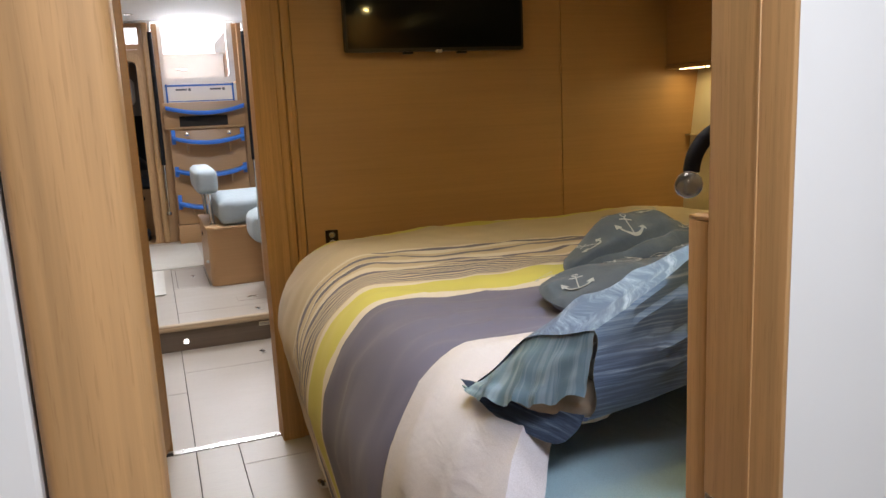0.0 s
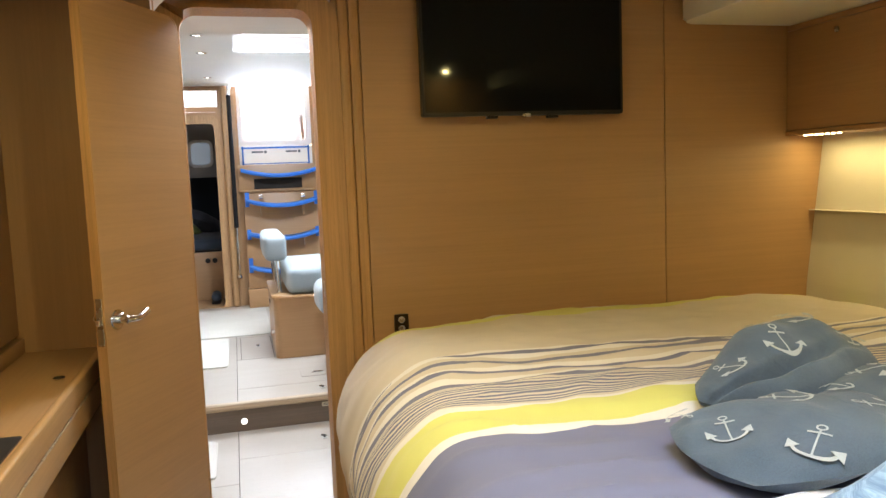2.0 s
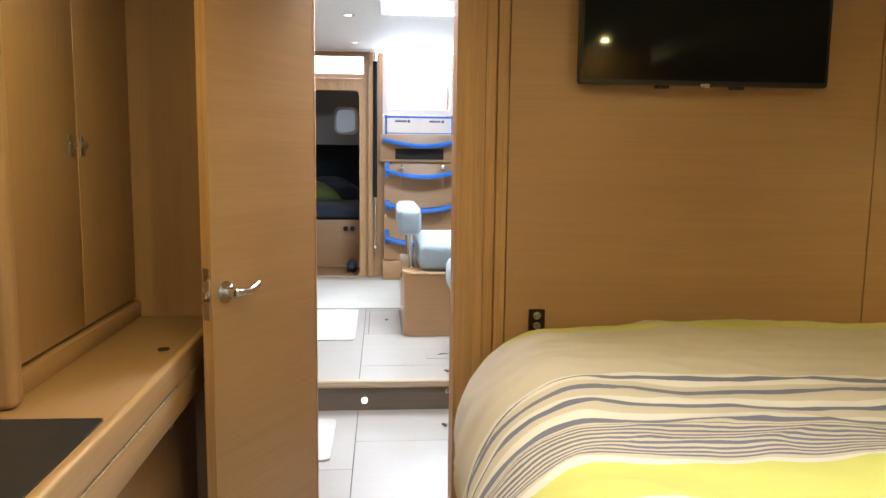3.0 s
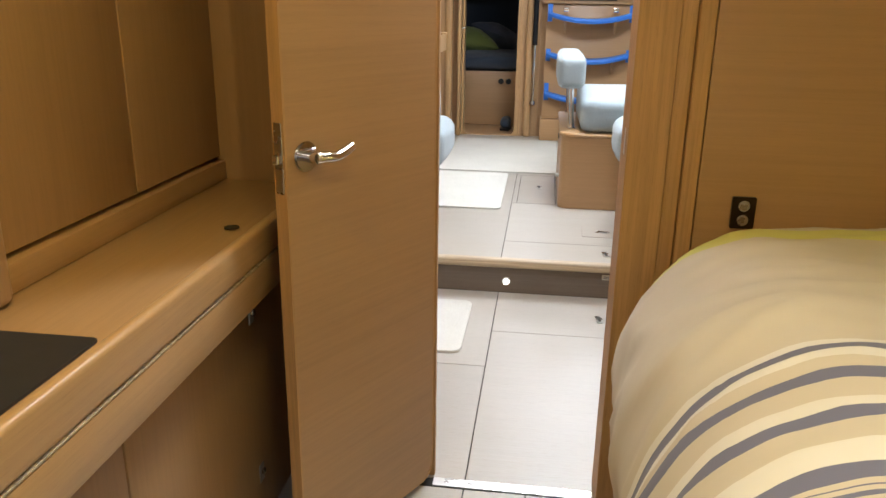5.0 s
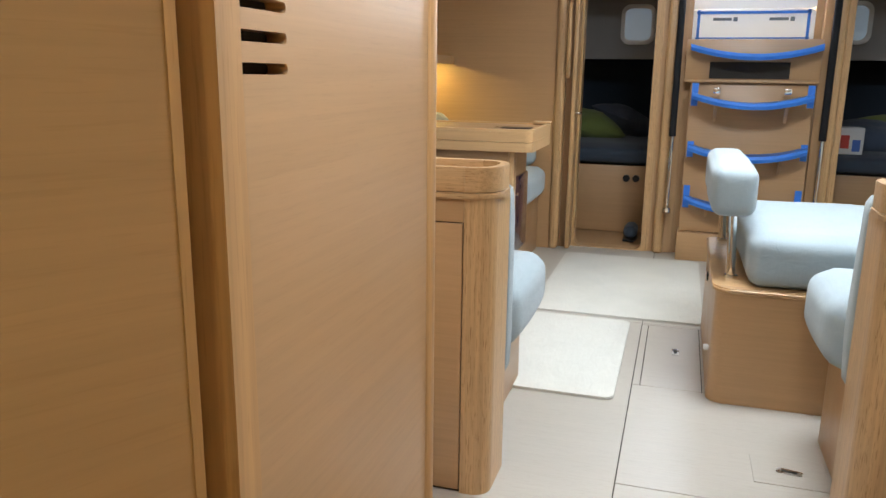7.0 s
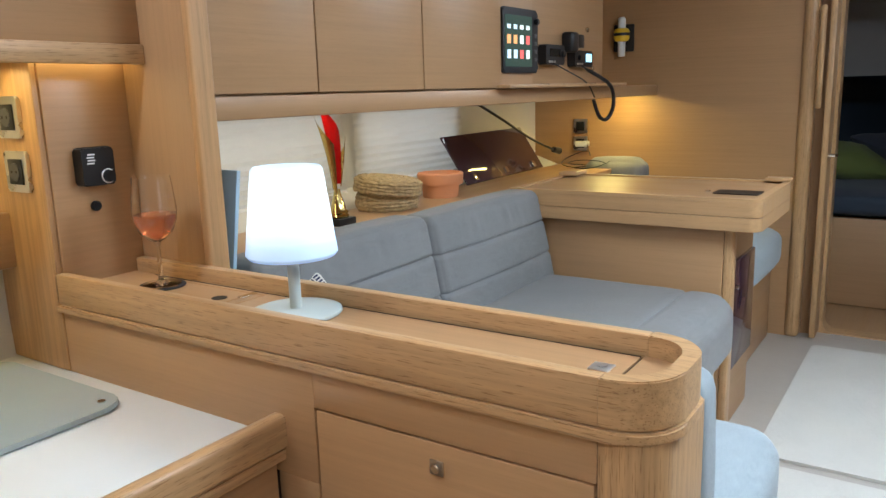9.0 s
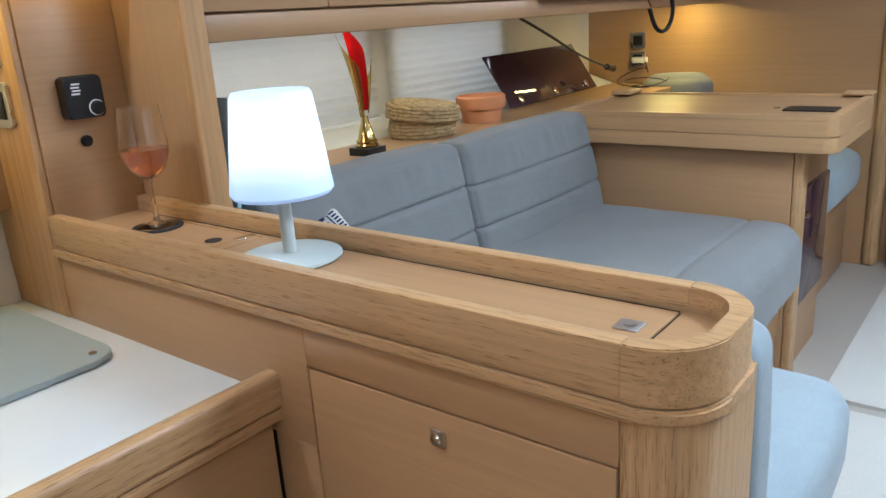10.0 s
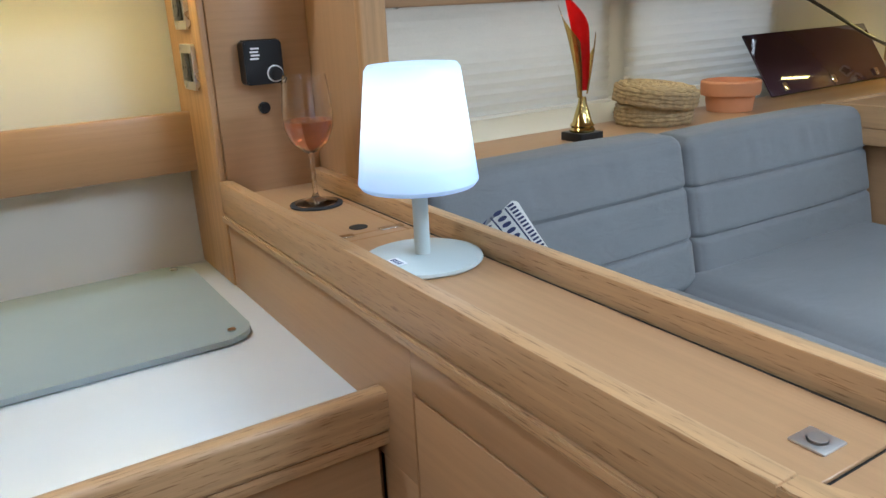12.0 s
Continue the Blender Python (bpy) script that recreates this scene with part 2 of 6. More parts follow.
def arc(cx, cy, r, a0, a1, n=8):
    return [(cx + r * math.cos(radians(a0 + (a1 - a0) * i / n)), cy + r * math.sin(radians(a0 + (a1 - a0) * i / n))) for i in range(n + 1)]


def prism(poly, z0, z1, b=0.0, plane="xy"):
    """A polygon drawn out: plane xy along z, xz along y, yz along x."""
    bm = bmesh.new()
    put = {"xy": lambda p, h: (p[0], p[1], h), "xz": lambda p, h: (p[0], h, p[1]), "yz": lambda p, h: (h, p[0], p[1])}[plane]
    lo = [bm.verts.new(put(p, z0)) for p in poly]
    hi = [bm.verts.new(put(p, z1)) for p in poly]
    bm.faces.new(lo[::-1])
    bm.faces.new(hi)
    n = len(poly)
    for i in range(n):
        bm.faces.new((lo[i], lo[(i + 1) % n], hi[(i + 1) % n], hi[i]))
    if b:
        edges = [e for e in bm.edges if (e.verts[0] in lo) == (e.verts[1] in lo)]
        bmesh.ops.bevel(bm, geom=edges, offset=b, segments=2, affect="EDGES")
    return bm


def rrect(x0, y0, x1, y1, r=0.02, n=5):
    return arc(x1 - r, y1 - r, r, 0, 90, n) + arc(x0 + r, y1 - r, r, 90, 180, n) + arc(x0 + r, y0 + r, r, 180, 270, n) + arc(x1 - r, y0 + r, r, 270, 360, n)


def ring(outer, inner, z0, z1, plane="xy"):
    """A frame between two loops of the same number of points."""
    bm = bmesh.new()
    put = {"xy": lambda p, h: (p[0], p[1], h), "xz": lambda p, h: (p[0], h, p[1]), "yz": lambda p, h: (h, p[0], p[1])}[plane]
    loops = [[bm.verts.new(put(p, h)) for p in poly] for poly, h in ((outer, z0), (outer, z1), (inner, z1), (inner, z0))]
    n = len(outer)
    for a, b in zip(loops, loops[1:] + loops[:1]):
        for i in range(n):
            bm.faces.new((a[i], a[(i + 1) % n], b[(i + 1) % n], b[i]))
    return bm


def cushion(x0, y0, z0, x1, y1, z1, r=0.04, puff=0.012, cuts=10, seed=0):
    """An upholstered block: rounded edges, crowned faces, small unevenness."""
    bm = bmesh.new()
    bmesh.ops.create_cube(bm, size=2)
    bmesh.ops.subdivide_edges(bm, edges=bm.edges[:], cuts=cuts, use_grid_fill=True)
    h = Vector(((x1 - x0) / 2, (y1 - y0) / 2, (z1 - z0) / 2))
    c = Vector(((x1 + x0) / 2, (y1 + y0) / 2, (z1 + z0) / 2))
    r = min(r, 0.95 * min(h))
    for v in bm.verts:
        u = v.co.copy()
        # crowd the grid towards the edges, then round them
        p = Vector([math.copysign(abs(t) ** 0.7, t) * hh for t, hh in zip(u, h)])
        q = Vector([max(-(hh - r), min(hh - r, t)) for t, hh in zip(p, h)])
        d = p - q
        if d.length > 1e-6:
            d = d.normalized() * r
        out = q + d
        w = [1 - abs(t) ** 2 for t in u]
        for k in range(3):
            if abs(u[k]) > 0.999:
                a, b = w[(k + 1) % 3], w[(k + 2) % 3]
                out[k] += math.copysign(puff * a * b, u[k])
        out += noise.noise_vector((out + c) * 4 + Vector((seed, 0, 0))) * 0.004
        v.co = c + out
    return bm


def panel(x0, y0, z0, x1, y1, z1):
    return bx(x0, y0, z0, x1, y1, z1, 0.0015, 1)


# ---- floors ----
setting("floor", bx(-1.7, -1.5, -0.06, 2.95, 4.35, -0.004, 0), dark_gap, "grey laminate cabin sole with dark joints")
floor_low = bpy.data.objects["floor"]
setting("floor_saloon", bx(-1.9, 4.35, -0.06, 2.75, 7.85, 0.156, 0), dark_gap, "grey laminate saloon sole with dark joints")
floor_high = bpy.data.objects["floor_saloon"]


def boards(floor, z, rects):
    for x0, y0, x1, y1 in rects:
        part("board", bx(x0 + 0.0016, y0 + 0.0016, z - 0.02, x1 - 0.0016, y1 - 0.0016, z, 0.0012, 1), floor_mat, floor, smooth=False)


boards(floor_low, 0.0, [
    (-1.6, -1.4, 0.35, 0.25), (0.35, -1.4, 2.9, 0.25),
    (-0.45, 0.25, 0.35, 2.83), (0.35, 0.25, 0.52, 2.83), (0.52, 0.25, 0.95, 2.12), (0.52, 2.12, 0.95, 2.62), (0.52, 2.62, 0.95, 2.83), (0.95, 0.25, 2.9, 2.83),
    (-1.6, 2.87, 0.35, 3.58), (0.35, 2.87, 1.6, 3.9), (-1.6, 3.58, 0.35, 4.345), (0.35, 3.9, 1.6, 4.345)])
boards(floor_high, 0.16, [
    (-0.45, 4.36, 0.355, 6.16), (0.355, 4.36, 1.6, 4.63), (0.355, 4.63, 1.6, 5.39), (0.61, 5.39, 1.6, 6.16), (0.355, 6.14, 0.61, 6.16), (0.355, 5.39, 0.385, 6.14),
    (0.385, 5.39, 0.61, 6.14), (-0.45, 6.16, 0.355, 7.84), (0.355, 6.16, 2.2, 7.84), (-1.6, 4.36, -0.45, 7.84)])
part("hatch_cover", bx(0.741, 4.765, 0.155, 0.948, 4.94, 0.1625, 0.001, 1), floor_mat, floor_high)
setting("threshold_strip", bx(0.262, 2.832, -0.002, 0.702, 2.868, 0.004, 0.002), steel, "bright metal threshold strip in the doorway")
setting("step_riser", bx(-0.12, 4.346, 0.0, 1.1, 4.3555, 0.122, 0.0), riser_mat, "dark grey-brown step riser")
nosing = setting("step_nosing", bx(-0.12, 4.322, 0.124, 1.1, 4.372, 0.165, 0.012, 3), worn_oak, "worn pale oak step nosing", True)

part("end_block", bx(-0.12, 4.357, 0.0, 0.0, 4.43, 0.122, 0.0), riser_mat, bpy.data.objects["step_riser"])
# ---- hull, ceilings and bulkheads ----
setting("hull_port", prism([(2.70, -0.1), (2.74, 0.86), (2.82, 1.5), (2.9, 2.4), (3.0, 2.4), (3.0, -0.1)], -1.5, 2.88, 0, "xz"), cream, "cream fabric hull lining beside the bed")
setting("hull_starboard", prism([(-0.42, -0.1), (-0.42, 2.4), (-0.55, 2.4), (-0.55, -0.1)], -1.5, 3.0, 0, "xz"), veneer_y, "wood veneer side wall behind the desk")
setting("hull_galley", prism([(-1.43, -0.1), (-1.445, 0.86), (-1.50, 1.6), (-1.58, 2.4), (-1.75, 2.4), (-1.75, -0.1)], 3.0, 4.66, 0, "xz"), cream, "cream hull lining behind the galley")
setting("hull_saloon_starboard", add(bx(-1.83, 4.66, -0.1, -1.745, 7.9, 1.04, 0), bx(-1.83, 4.66, 1.40, -1.745, 7.9, 2.4, 0), bx(-1.83, 4.66, 1.04, -1.745, 4.80, 1.40, 0), bx(-1.83, 5.86, 1.04, -1.745, 6.02, 1.40, 0), bx(-1.83, 6.74, 1.04, -1.745, 7.9, 1.40, 0)), cream, "cream hull lining behind the settee")
setting("hull_saloon_port", bx(2.3, 2.88, -0.1, 2.45, 7.9, 2.4, 0), cream, "cream hull lining of the saloon")
setting("ceiling_cabin", add(bx(-0.6, 0.2, 2.06, 0.73, 2.9, 2.16, 0), bx(1.23, 0.2, 2.06, 3.0, 2.9, 2.16, 0), bx(0.73, 0.2, 2.06, 1.23, 0.55, 2.16, 0), bx(0.73, 1.05, 2.06, 1.23, 2.9, 2.16, 0)), headliner, "off-white padded cabin headliner")
setting("ceiling_cabin_side", prism(rrect(2.12, 0.28, 2.95, 2.773, 0.06), 1.925, 2.058, 0.012), headliner, "lower off-white headliner over the lockers", True)
setting("ceiling_head", bx(-0.6, -1.6, 2.05, 3.0, 0.2, 2.15, 0), gelcoat, "white moulded ceiling of the washroom")
setting("ceiling_galley", add(bx(-2.0, 2.9, 2.17, 0.37, 4.4, 2.27, 0), bx(0.87, 2.9, 2.17, 2.5, 4.4, 2.27, 0), bx(0.37, 2.9, 2.17, 0.87, 3.0, 2.27, 0), bx(0.37, 3.5, 2.17, 0.87, 4.4, 2.27, 0)), headliner, "white headliner over the galley")
setting("ceiling_saloon", add(bx(-2.0, 4.4, 2.30, 0.48, 7.6, 2.40, 0), bx(1.22, 4.4, 2.30, 2.5, 7.6, 2.40, 0), bx(0.48, 4.4, 2.30, 1.22, 4.99, 2.40, 0), bx(0.48, 5.73, 2.30, 1.22, 7.6, 2.40, 0), bx(-2.0, 4.38, 2.17, 2.5, 4.41, 2.40, 0)), headliner, "white headliner over the saloon")
setting("wall_washroom", add(bx(-0.6, -1.6, -0.05, -0.5, 0.15, 2.1, 0), bx(1.6, -1.6, -0.05, 1.7, 0.15, 2.1, 0), bx(-0.6, -1.7, -0.05, 1.7, -1.6, 2.1, 0)), gelcoat, "glossy white moulded washroom walls")
setting("wall_forward", add(bx(-0.6, 0.168, -0.05, 0.232, 0.25, 2.1, 0.004), bx(0.777, 0.166, -0.05, 2.95, 0.25, 2.1, 0.002), bx(0.232, 0.168, 1.9, 0.777, 0.25, 2.1, 0)), gelcoat, "glossy white bulkhead round the washroom door")
for vx0, vx1 in ((-0.42, 0.23), (0.80, 2.9)):
    part("panel", panel(vx0, 0.251, 0.0, vx1, 0.263, 2.058), veneer_x, bpy.data.objects["wall_forward"])

# washroom door frame of solid wood
door_f = setting("doorframe_forward", bx(0.234, 0.16, 0.0, 0.297, 0.255, 1.9, 0.010, 3), oak_post, "solid oak frame of the washroom doorway", True)
part("jamb", bx(0.7705, 0.1625, 0.0, 0.7766, 0.256, 1.9, 0.0025, 2), oak_post, door_f)
part("bead", bx(0.7688, 0.196, 0.0, 0.7704, 0.2, 1.9, 0.0006, 1), oak_post, door_f)
part("strike_plate", bx(0.7687, 0.226, 0.86, 0.7704, 0.252, 0.965, 0.0006, 1), steel, door_f, "small steel strike plate")
part("lintel", bx(0.297, 0.16, 1.86, 0.770, 0.255, 1.9, 0.006, 2), oak_x, door_f)
hb = thing("headboard_panel", (0.84, 0.283, 0.0), "oak end panel at the head of the bed", "panel")
part("board", bx(0.789, 0.266, 0.0, 0.90, 0.30, 1.222, 0.002, 1), veneer_z, hb)
part("edge_strip", bx(0.7855, 0.2655, 0.0, 0.7888, 0.3005, 1.222, 0.0012, 2), oak_post, hb, "solid oak edge strip")
part("cap", bx(0.7855, 0.2655, 1.2225, 0.90, 0.3005, 1.2265, 0.0012, 2), oak_post, hb)

# aft bulkhead of the cabin with its doorway
bulk = setting("wall_bulkhead", add(bx(0.86, 2.787, -0.05, 2.95, 2.872, 2.1, 0), bx(0.0, 2.80, 2.013, 0.86, 2.872, 2.1, 0), bx(-0.5, 2.962, -0.05, 0.10, 2.99, 2.17, 0), bx(0.02, 2.89, -0.05, 0.174, 2.96, 2.1, 0), bx(0.77, 2.795, -0.05, 0.86, 2.872, 2.1, 0)), veneer_z, "oak veneer bulkhead between cabin and galley")
part("panel", panel(0.866, 2.775, 0.0, 2.0625, 2.788, 2.058), veneer_x, bulk)
part("panel", panel(2.0655, 2.775, 0.0, 2.9, 2.788, 2.058), veneer_x, bulk)
part("panel", panel(-0.44, 2.95, 0.0, 0.05, 2.963, 2.058), veneer_z, bulk)
part("panel", panel(-0.1, 2.778, 2.012, 0.864, 2.80, 2.058), veneer_x, bulk)
frame_bm = ring(rrect(0.175, -0.20, 0.79, 2.012, 0.10, 8), rrect(0.262, -0.10, 0.702, 1.952, 0.055, 8), 2.768, 2.902, "xz")
for v in frame_bm.verts:
    # the hinge side lies behind the leaf
    if v.co.x < 0.28 and v.co.y < 2.8:
        v.co.y = 2.882
frame_a = setting("doorframe_aft", frame_bm, oak_post, "rounded oak doorframe in the bulkhead", True)
part("moulding", bx(0.7905, 2.772, 0.0, 0.826, 2.797, 2.012, 0.006, 2), oak_post, frame_a)
part("moulding", bx(0.8275, 2.767, 0.0, 0.864, 2.797, 2.012, 0.008, 2), oak_post, frame_a)
part("strike_plate", bx(0.7005, 2.81, 0.95, 0.7025, 2.828, 1.01, 0.001, 1), steel, frame_a, "steel strike plate")

# wall beside the galley passage, with slots for air
gw = setting("wall_passage", add(bx(-1.5, 2.992, -0.05, 0.10, 3.0, 2.17, 0), bx(-1.5, 3.0, -0.05, 0.096, 3.60, 2.17, 0), bx(0.0, 2.88, -0.05, 0.096, 2.995, 2.17, 0)), veneer_z, "veneered locker wall beside the passage")
SLOT_Z = [1.303 + 0.026 * i for i in range(5)]


def slotted(x0, x1, y0, y1, z0, z1, sy0, sy1, zs, hgt):
    bms, lo = [], z0
    for z in zs:
        bms += [bx(x0, y0, lo, x1, y1, z, 0), bx(x0, y0, z, x1, sy0, z + hgt, 0), bx(x0, sy1, z, x1, y1, z + hgt, 0)]
        lo = z + hgt
    bms.append(bx(x0, y0, lo, x1, y1, z1, 0))
    r = hgt / 2
    for z in zs:
        for ye, d in ((sy0, 1), (sy1, -1)):
            for v, a0, a1 in ((1, 180, 90), (-1, 180, 270)):
                bend = [(ye + d * r + d * r * math.cos(radians(a0 + (a1 - a0) * k / 5)), z + r + r * math.sin(radians(a0 + (a1 - a0) * k / 5))) for k in range(6)]
                bms.append(prism([(ye - d * 0.0004, z + r + v * r)] + bend, x0, x1, 0, "yz"))
    return add(*bms)


part("panel", slotted(0.10, 0.12, 2.904, 3.60, 0.0, 2.17, 3.111, 3.206, SLOT_Z, 0.0095), veneer_y, gw, "vented panel with dark slots")
part("backing", bx(0.097, 3.10, 1.28, 0.0995, 3.24, 1.44, 0), dark_gap, gw)
part("corner_bead", bx(0.088, 3.6015, 0.0, 0.126, 3.632, 2.17, 0.011, 3), oak_post, gw)
part("end_panel", panel(-1.5, 3.602, 0.0, 0.087, 3.622, 2.17), veneer_z, gw)

# wall that closes the passage on the other side
setting("wall_passage_port", add(bx(1.35, 2.88, -0.05, 1.45, 4.4, 2.17, 0)), veneer_z, "veneered wall beside the passage")
setting("wall_behind_bar", bx(1.0, 4.36, -0.05, 2.3, 4.44, 0.16, 0), veneer_x, "veneered plinth below the counter")

# ---- cabin door, standing open ----
HINGE, SWING = Vector((0.243, 2.863, 0.0)), radians(241.1)
leaf_m = Matrix.Translation(HINGE) @ Matrix.Rotation(SWING, 4, "Z")
door = thing("cabin_door", leaf_m, "open oak veneer cabin door with a chrome lever handle", "door")
part("leaf", turned(prism(rrect(0.0, 0.02, 0.474, 1.93, 0.045), -0.016, 0.016, 0.003, "xz"), leaf_m), veneer_x, door)
part("edge_band", turned(ring(rrect(-0.004, 0.016, 0.478, 1.934, 0.047), rrect(0.001, 0.021, 0.473, 1.929, 0.044), -0.0165, 0.0165, "xz"), leaf_m), oak_post, door)
HX, HZ = 0.427, 0.985
for s in (1, -1):
    h = part("handle", turned(add(cyl((HX, s * 0.016, HZ), (HX, s * 0.024, HZ), 0.0305, seg=40, b=0.003), cyl((HX, s * 0.02, HZ), (HX, s * 0.055, HZ), 0.011)), leaf_m), chrome, door, "polished chrome lever handle")
    part("lever", turned(tube([(HX, s * 0.05, HZ), (HX - 0.02, s * 0.057, HZ), (HX - 0.045, s * 0.058, HZ - 0.003), (HX - 0.072, s * 0.056, HZ + 0.002), (HX - 0.098, s * 0.052, HZ + 0.010)], [0.0125, 0.0125, 0.0125, 0.012, 0.0105], 12, 2), leaf_m), chrome, h)
part("latch_plate", turned(bx(0.4775, -0.011, 0.915, 0.480, 0.011, 1.055, 0.0008, 1), leaf_m), steel, door, "brushed steel latch plate")
part("latch_bolt", turned(bx(0.479, -0.007, 0.975, 0.491, 0.007, 0.993, 0.002, 2), leaf_m), chrome, door)

# ---- television ----
tv = thing("television", (1.453, 2.77, 1.58), "flat black television mounted on the bulkhead", "television")
part("housing", prism(rrect(1.064, 1.578, 1.842, 2.045, 0.008), 2.702, 2.735, 0.003, "xz"), black_plastic, tv)
part("back_shell", bx(1.2, 2.735, 1.65, 1.70, 2.77, 1.98, 0.01), black_plastic, tv)
part("screen", prism(rrect(1.074, 1.592, 1.832, 2.036, 0.004), 2.7005, 2.703, 0, "xz"), screen_glass, tv, "glossy dark screen")
part("logo_plate", bx(1.438, 2.6995, 1.571, 1.468, 2.706, 1.5835, 0.001, 1), steel, tv, "small light maker's mark")
for fx in (1.325, 1.56):
    part("foot_cover", bx(fx - 0.02, 2.706, 1.568, fx + 0.02, 2.73, 1.578, 0.002), black_plastic, tv)

# ---- socket by the bed ----
sock = thing("switch_plate", (0.968, 2.77, 0.80), "dark metal switch plate with two round push switches", "switch")
part("plate", prism(rrect(0.943, 0.80, 0.995, 0.873, 0.004), 2.768, 2.7745, 0.001, "xz"), plain("dark_bronze", (0.05, 0.035, 0.025), 0.3, metal=0.8), sock)
for z in (0.82, 0.853):
    part("push_button", cyl((0.969, 2.769, z), (0.969, 2.762, z), 0.0125, b=0.003), steel, sock)

# ---- overhead locker with the book shelf ----
LX = 2.63
locker = thing("overhead_locker", (2.8, 1.5, 1.478), "oak veneer overhead locker with an open book shelf", "cabinet")
part("bottom_panel", bx(LX - 0.006, 0.3, 1.478, 2.9, 2.773, 1.498, 0.004), veneer_y, locker)
part("top_panel", bx(LX, 0.3, 1.90, 2.9, 2.773, 1.922, 0.002), veneer_y, locker)
part("back_panel", bx(2.86, 0.3, 1.50, 2.88, 2.773, 1.90, 0.0), veneer_y, locker)
part("door", bx(LX, 2.215, 1.50, LX + 0.018, 2.772, 1.899, 0.003), veneer_y, locker)
part("divider", bx(LX + 0.004, 2.19, 1.50, 2.86, 2.213, 1.899, 0.002), veneer_z, locker)
part("door", bx(LX, 0.31, 1.50, LX + 0.018, 1.30, 1.899, 0.003), veneer_y, locker)
part("divider", bx(LX + 0.004, 1.305, 1.50, 2.86, 1.325, 1.899, 0.002), veneer_z, locker)
part("shelf_lip", bx(LX, 1.33, 1.50, LX + 0.02, 2.185, 1.535, 0.004), oak_y, locker)
part("rail", tube([(LX + 0.01, 1.33, 1.605), (LX + 0.01, 2.185, 1.605)], 0.006), steel, locker, "thin rail that keeps the books in")
part("knob", cyl((LX - 0.008, 2.5, 1.86), (LX, 2.5, 1.86), 0.012, b=0.003), steel, locker)
for i in range(7):
    part("diode", bx(2.66, 2.70 - 0.03 * i, 1.4735, 2.672, 2.71 - 0.03 * i, 1.478, 0.001, 1), mat("warm_diode", (1, 0.8, 0.4), 0.5, Emission_Color=(1, 0.75, 0.35, 1), Emission_Strength=12), locker)
rb = random.Random(4)
BOOKS = [(0.05, 0.10, 0.25), (0.55, 0.06, 0.05), (0.75, 0.72, 0.66), (0.04, 0.04, 0.05), (0.62, 0.52, 0.08), (0.7, 0.66, 0.55), (0.1, 0.12, 0.14), (0.5, 0.3, 0.12), (0.08, 0.2, 0.3), (0.6, 0.58, 0.55), (0.3, 0.05, 0.08), (0.72, 0.68, 0.1)]
by = 2.165
for i, col in enumerate(BOOKS):
    w, hh = rb.uniform(0.018, 0.04), rb.uniform(0.19, 0.27)
    book = thing("book", (2.70, by - w / 2, 1.499), "upright book with a coloured spine on the shelf", "book", "books on the shelf")
    part("cover", bx(LX + 0.04, by - w, 1.499, LX + 0.19, by, 1.499 + hh, 0.003), plain("book_cover", col, 0.55), book)
    part("title_band", bx(LX + 0.0393, by - w * 0.75, 1.499 + hh * 0.45, LX + 0.041, by - w * 0.25, 1.499 + hh * 0.85, 0.0), plain("spine_print", (0.7, 0.68, 0.6) if sum(col) < 0.9 else (0.1, 0.1, 0.12), 0.6), book)
    by -= w + 0.003

part("seam_trim", bx(2.742, 0.4, 1.165, 2.79, 2.77, 1.169, 0.001, 1), cream, bpy.data.objects["hull_port"])

# ---- desk along the cabin's side ----
desk = thing("built_in_desk", (-0.25, 1.5, 0.0), "built-in oak desk with a moulded front edge", "desk")
part("desktop", bx(-0.418, 0.29, 0.79, -0.075, 2.945, 0.82, 0.003), veneer_y, desk)
part("edge_rail", bx(-0.0745, 0.29, 0.758, -0.05, 2.90, 0.832, 0.010, 4), oak_smooth_y, desk, "rounded solid oak edge")
# pale strip in place of the light reflected from the groove's edge
part("groove_strip", bx(-0.08, 0.29, 0.7525, -0.0515, 2.90, 0.7565, 0.001, 1), worn_oak, desk)
part("apron", bx(-0.086, 0.29, 0.675, -0.052, 2.90, 0.751, 0.004), oak_smooth_y, desk)
part("upstand", bx(-0.418, 1.95, 0.8205, -0.315, 2.945, 0.872, 0.004), veneer_y, desk)
part("front_panel", bx(-0.16, 1.80, 0.0, -0.14, 2.054, 0.70, 0.003), veneer_z, desk)
part("front_panel", bx(-0.16, 2.059, 0.0, -0.14, 2.90, 0.70, 0.003), veneer_z, desk)
part("front_panel", bx(-0.16, 0.30, 0.0, -0.14, 1.796, 0.70, 0.003), veneer_z, desk)
part("cable_hole", cyl((-0.123, 2.509, 0.8195), (-0.123, 2.509, 0.8225), 0.016), dark_gap, desk, "dark round cable hole")
for z in (0.58, 0.15):
    lt = part("latch", bx(-0.14, 2.60, z - 0.024, -0.1365, 2.628, z + 0.024, 0.0015), steel, desk)
    part("button", cyl((-0.1365, 2.614, z + 0.004), (-0.130, 2.614, z + 0.004), 0.009, b=0.002), chrome, lt)
wall_cab = thing("wall_cabinet", (-0.39, 2.4, 0.865), "oak veneer wall cabinet above the desk", "cabinet")
part("body", bx(-0.419, 1.93, 0.876, -0.352, 2.945, 2.055, 0.0), dark_gap, wall_cab)
part("door", bx(-0.351, 2.065, 0.882, -0.33, 2.518, 2.055, 0.003), veneer_z, wall_cab)
part("door", bx(-0.351, 2.522, 0.882, -0.33, 2.945, 2.055, 0.003), veneer_z, wall_cab)
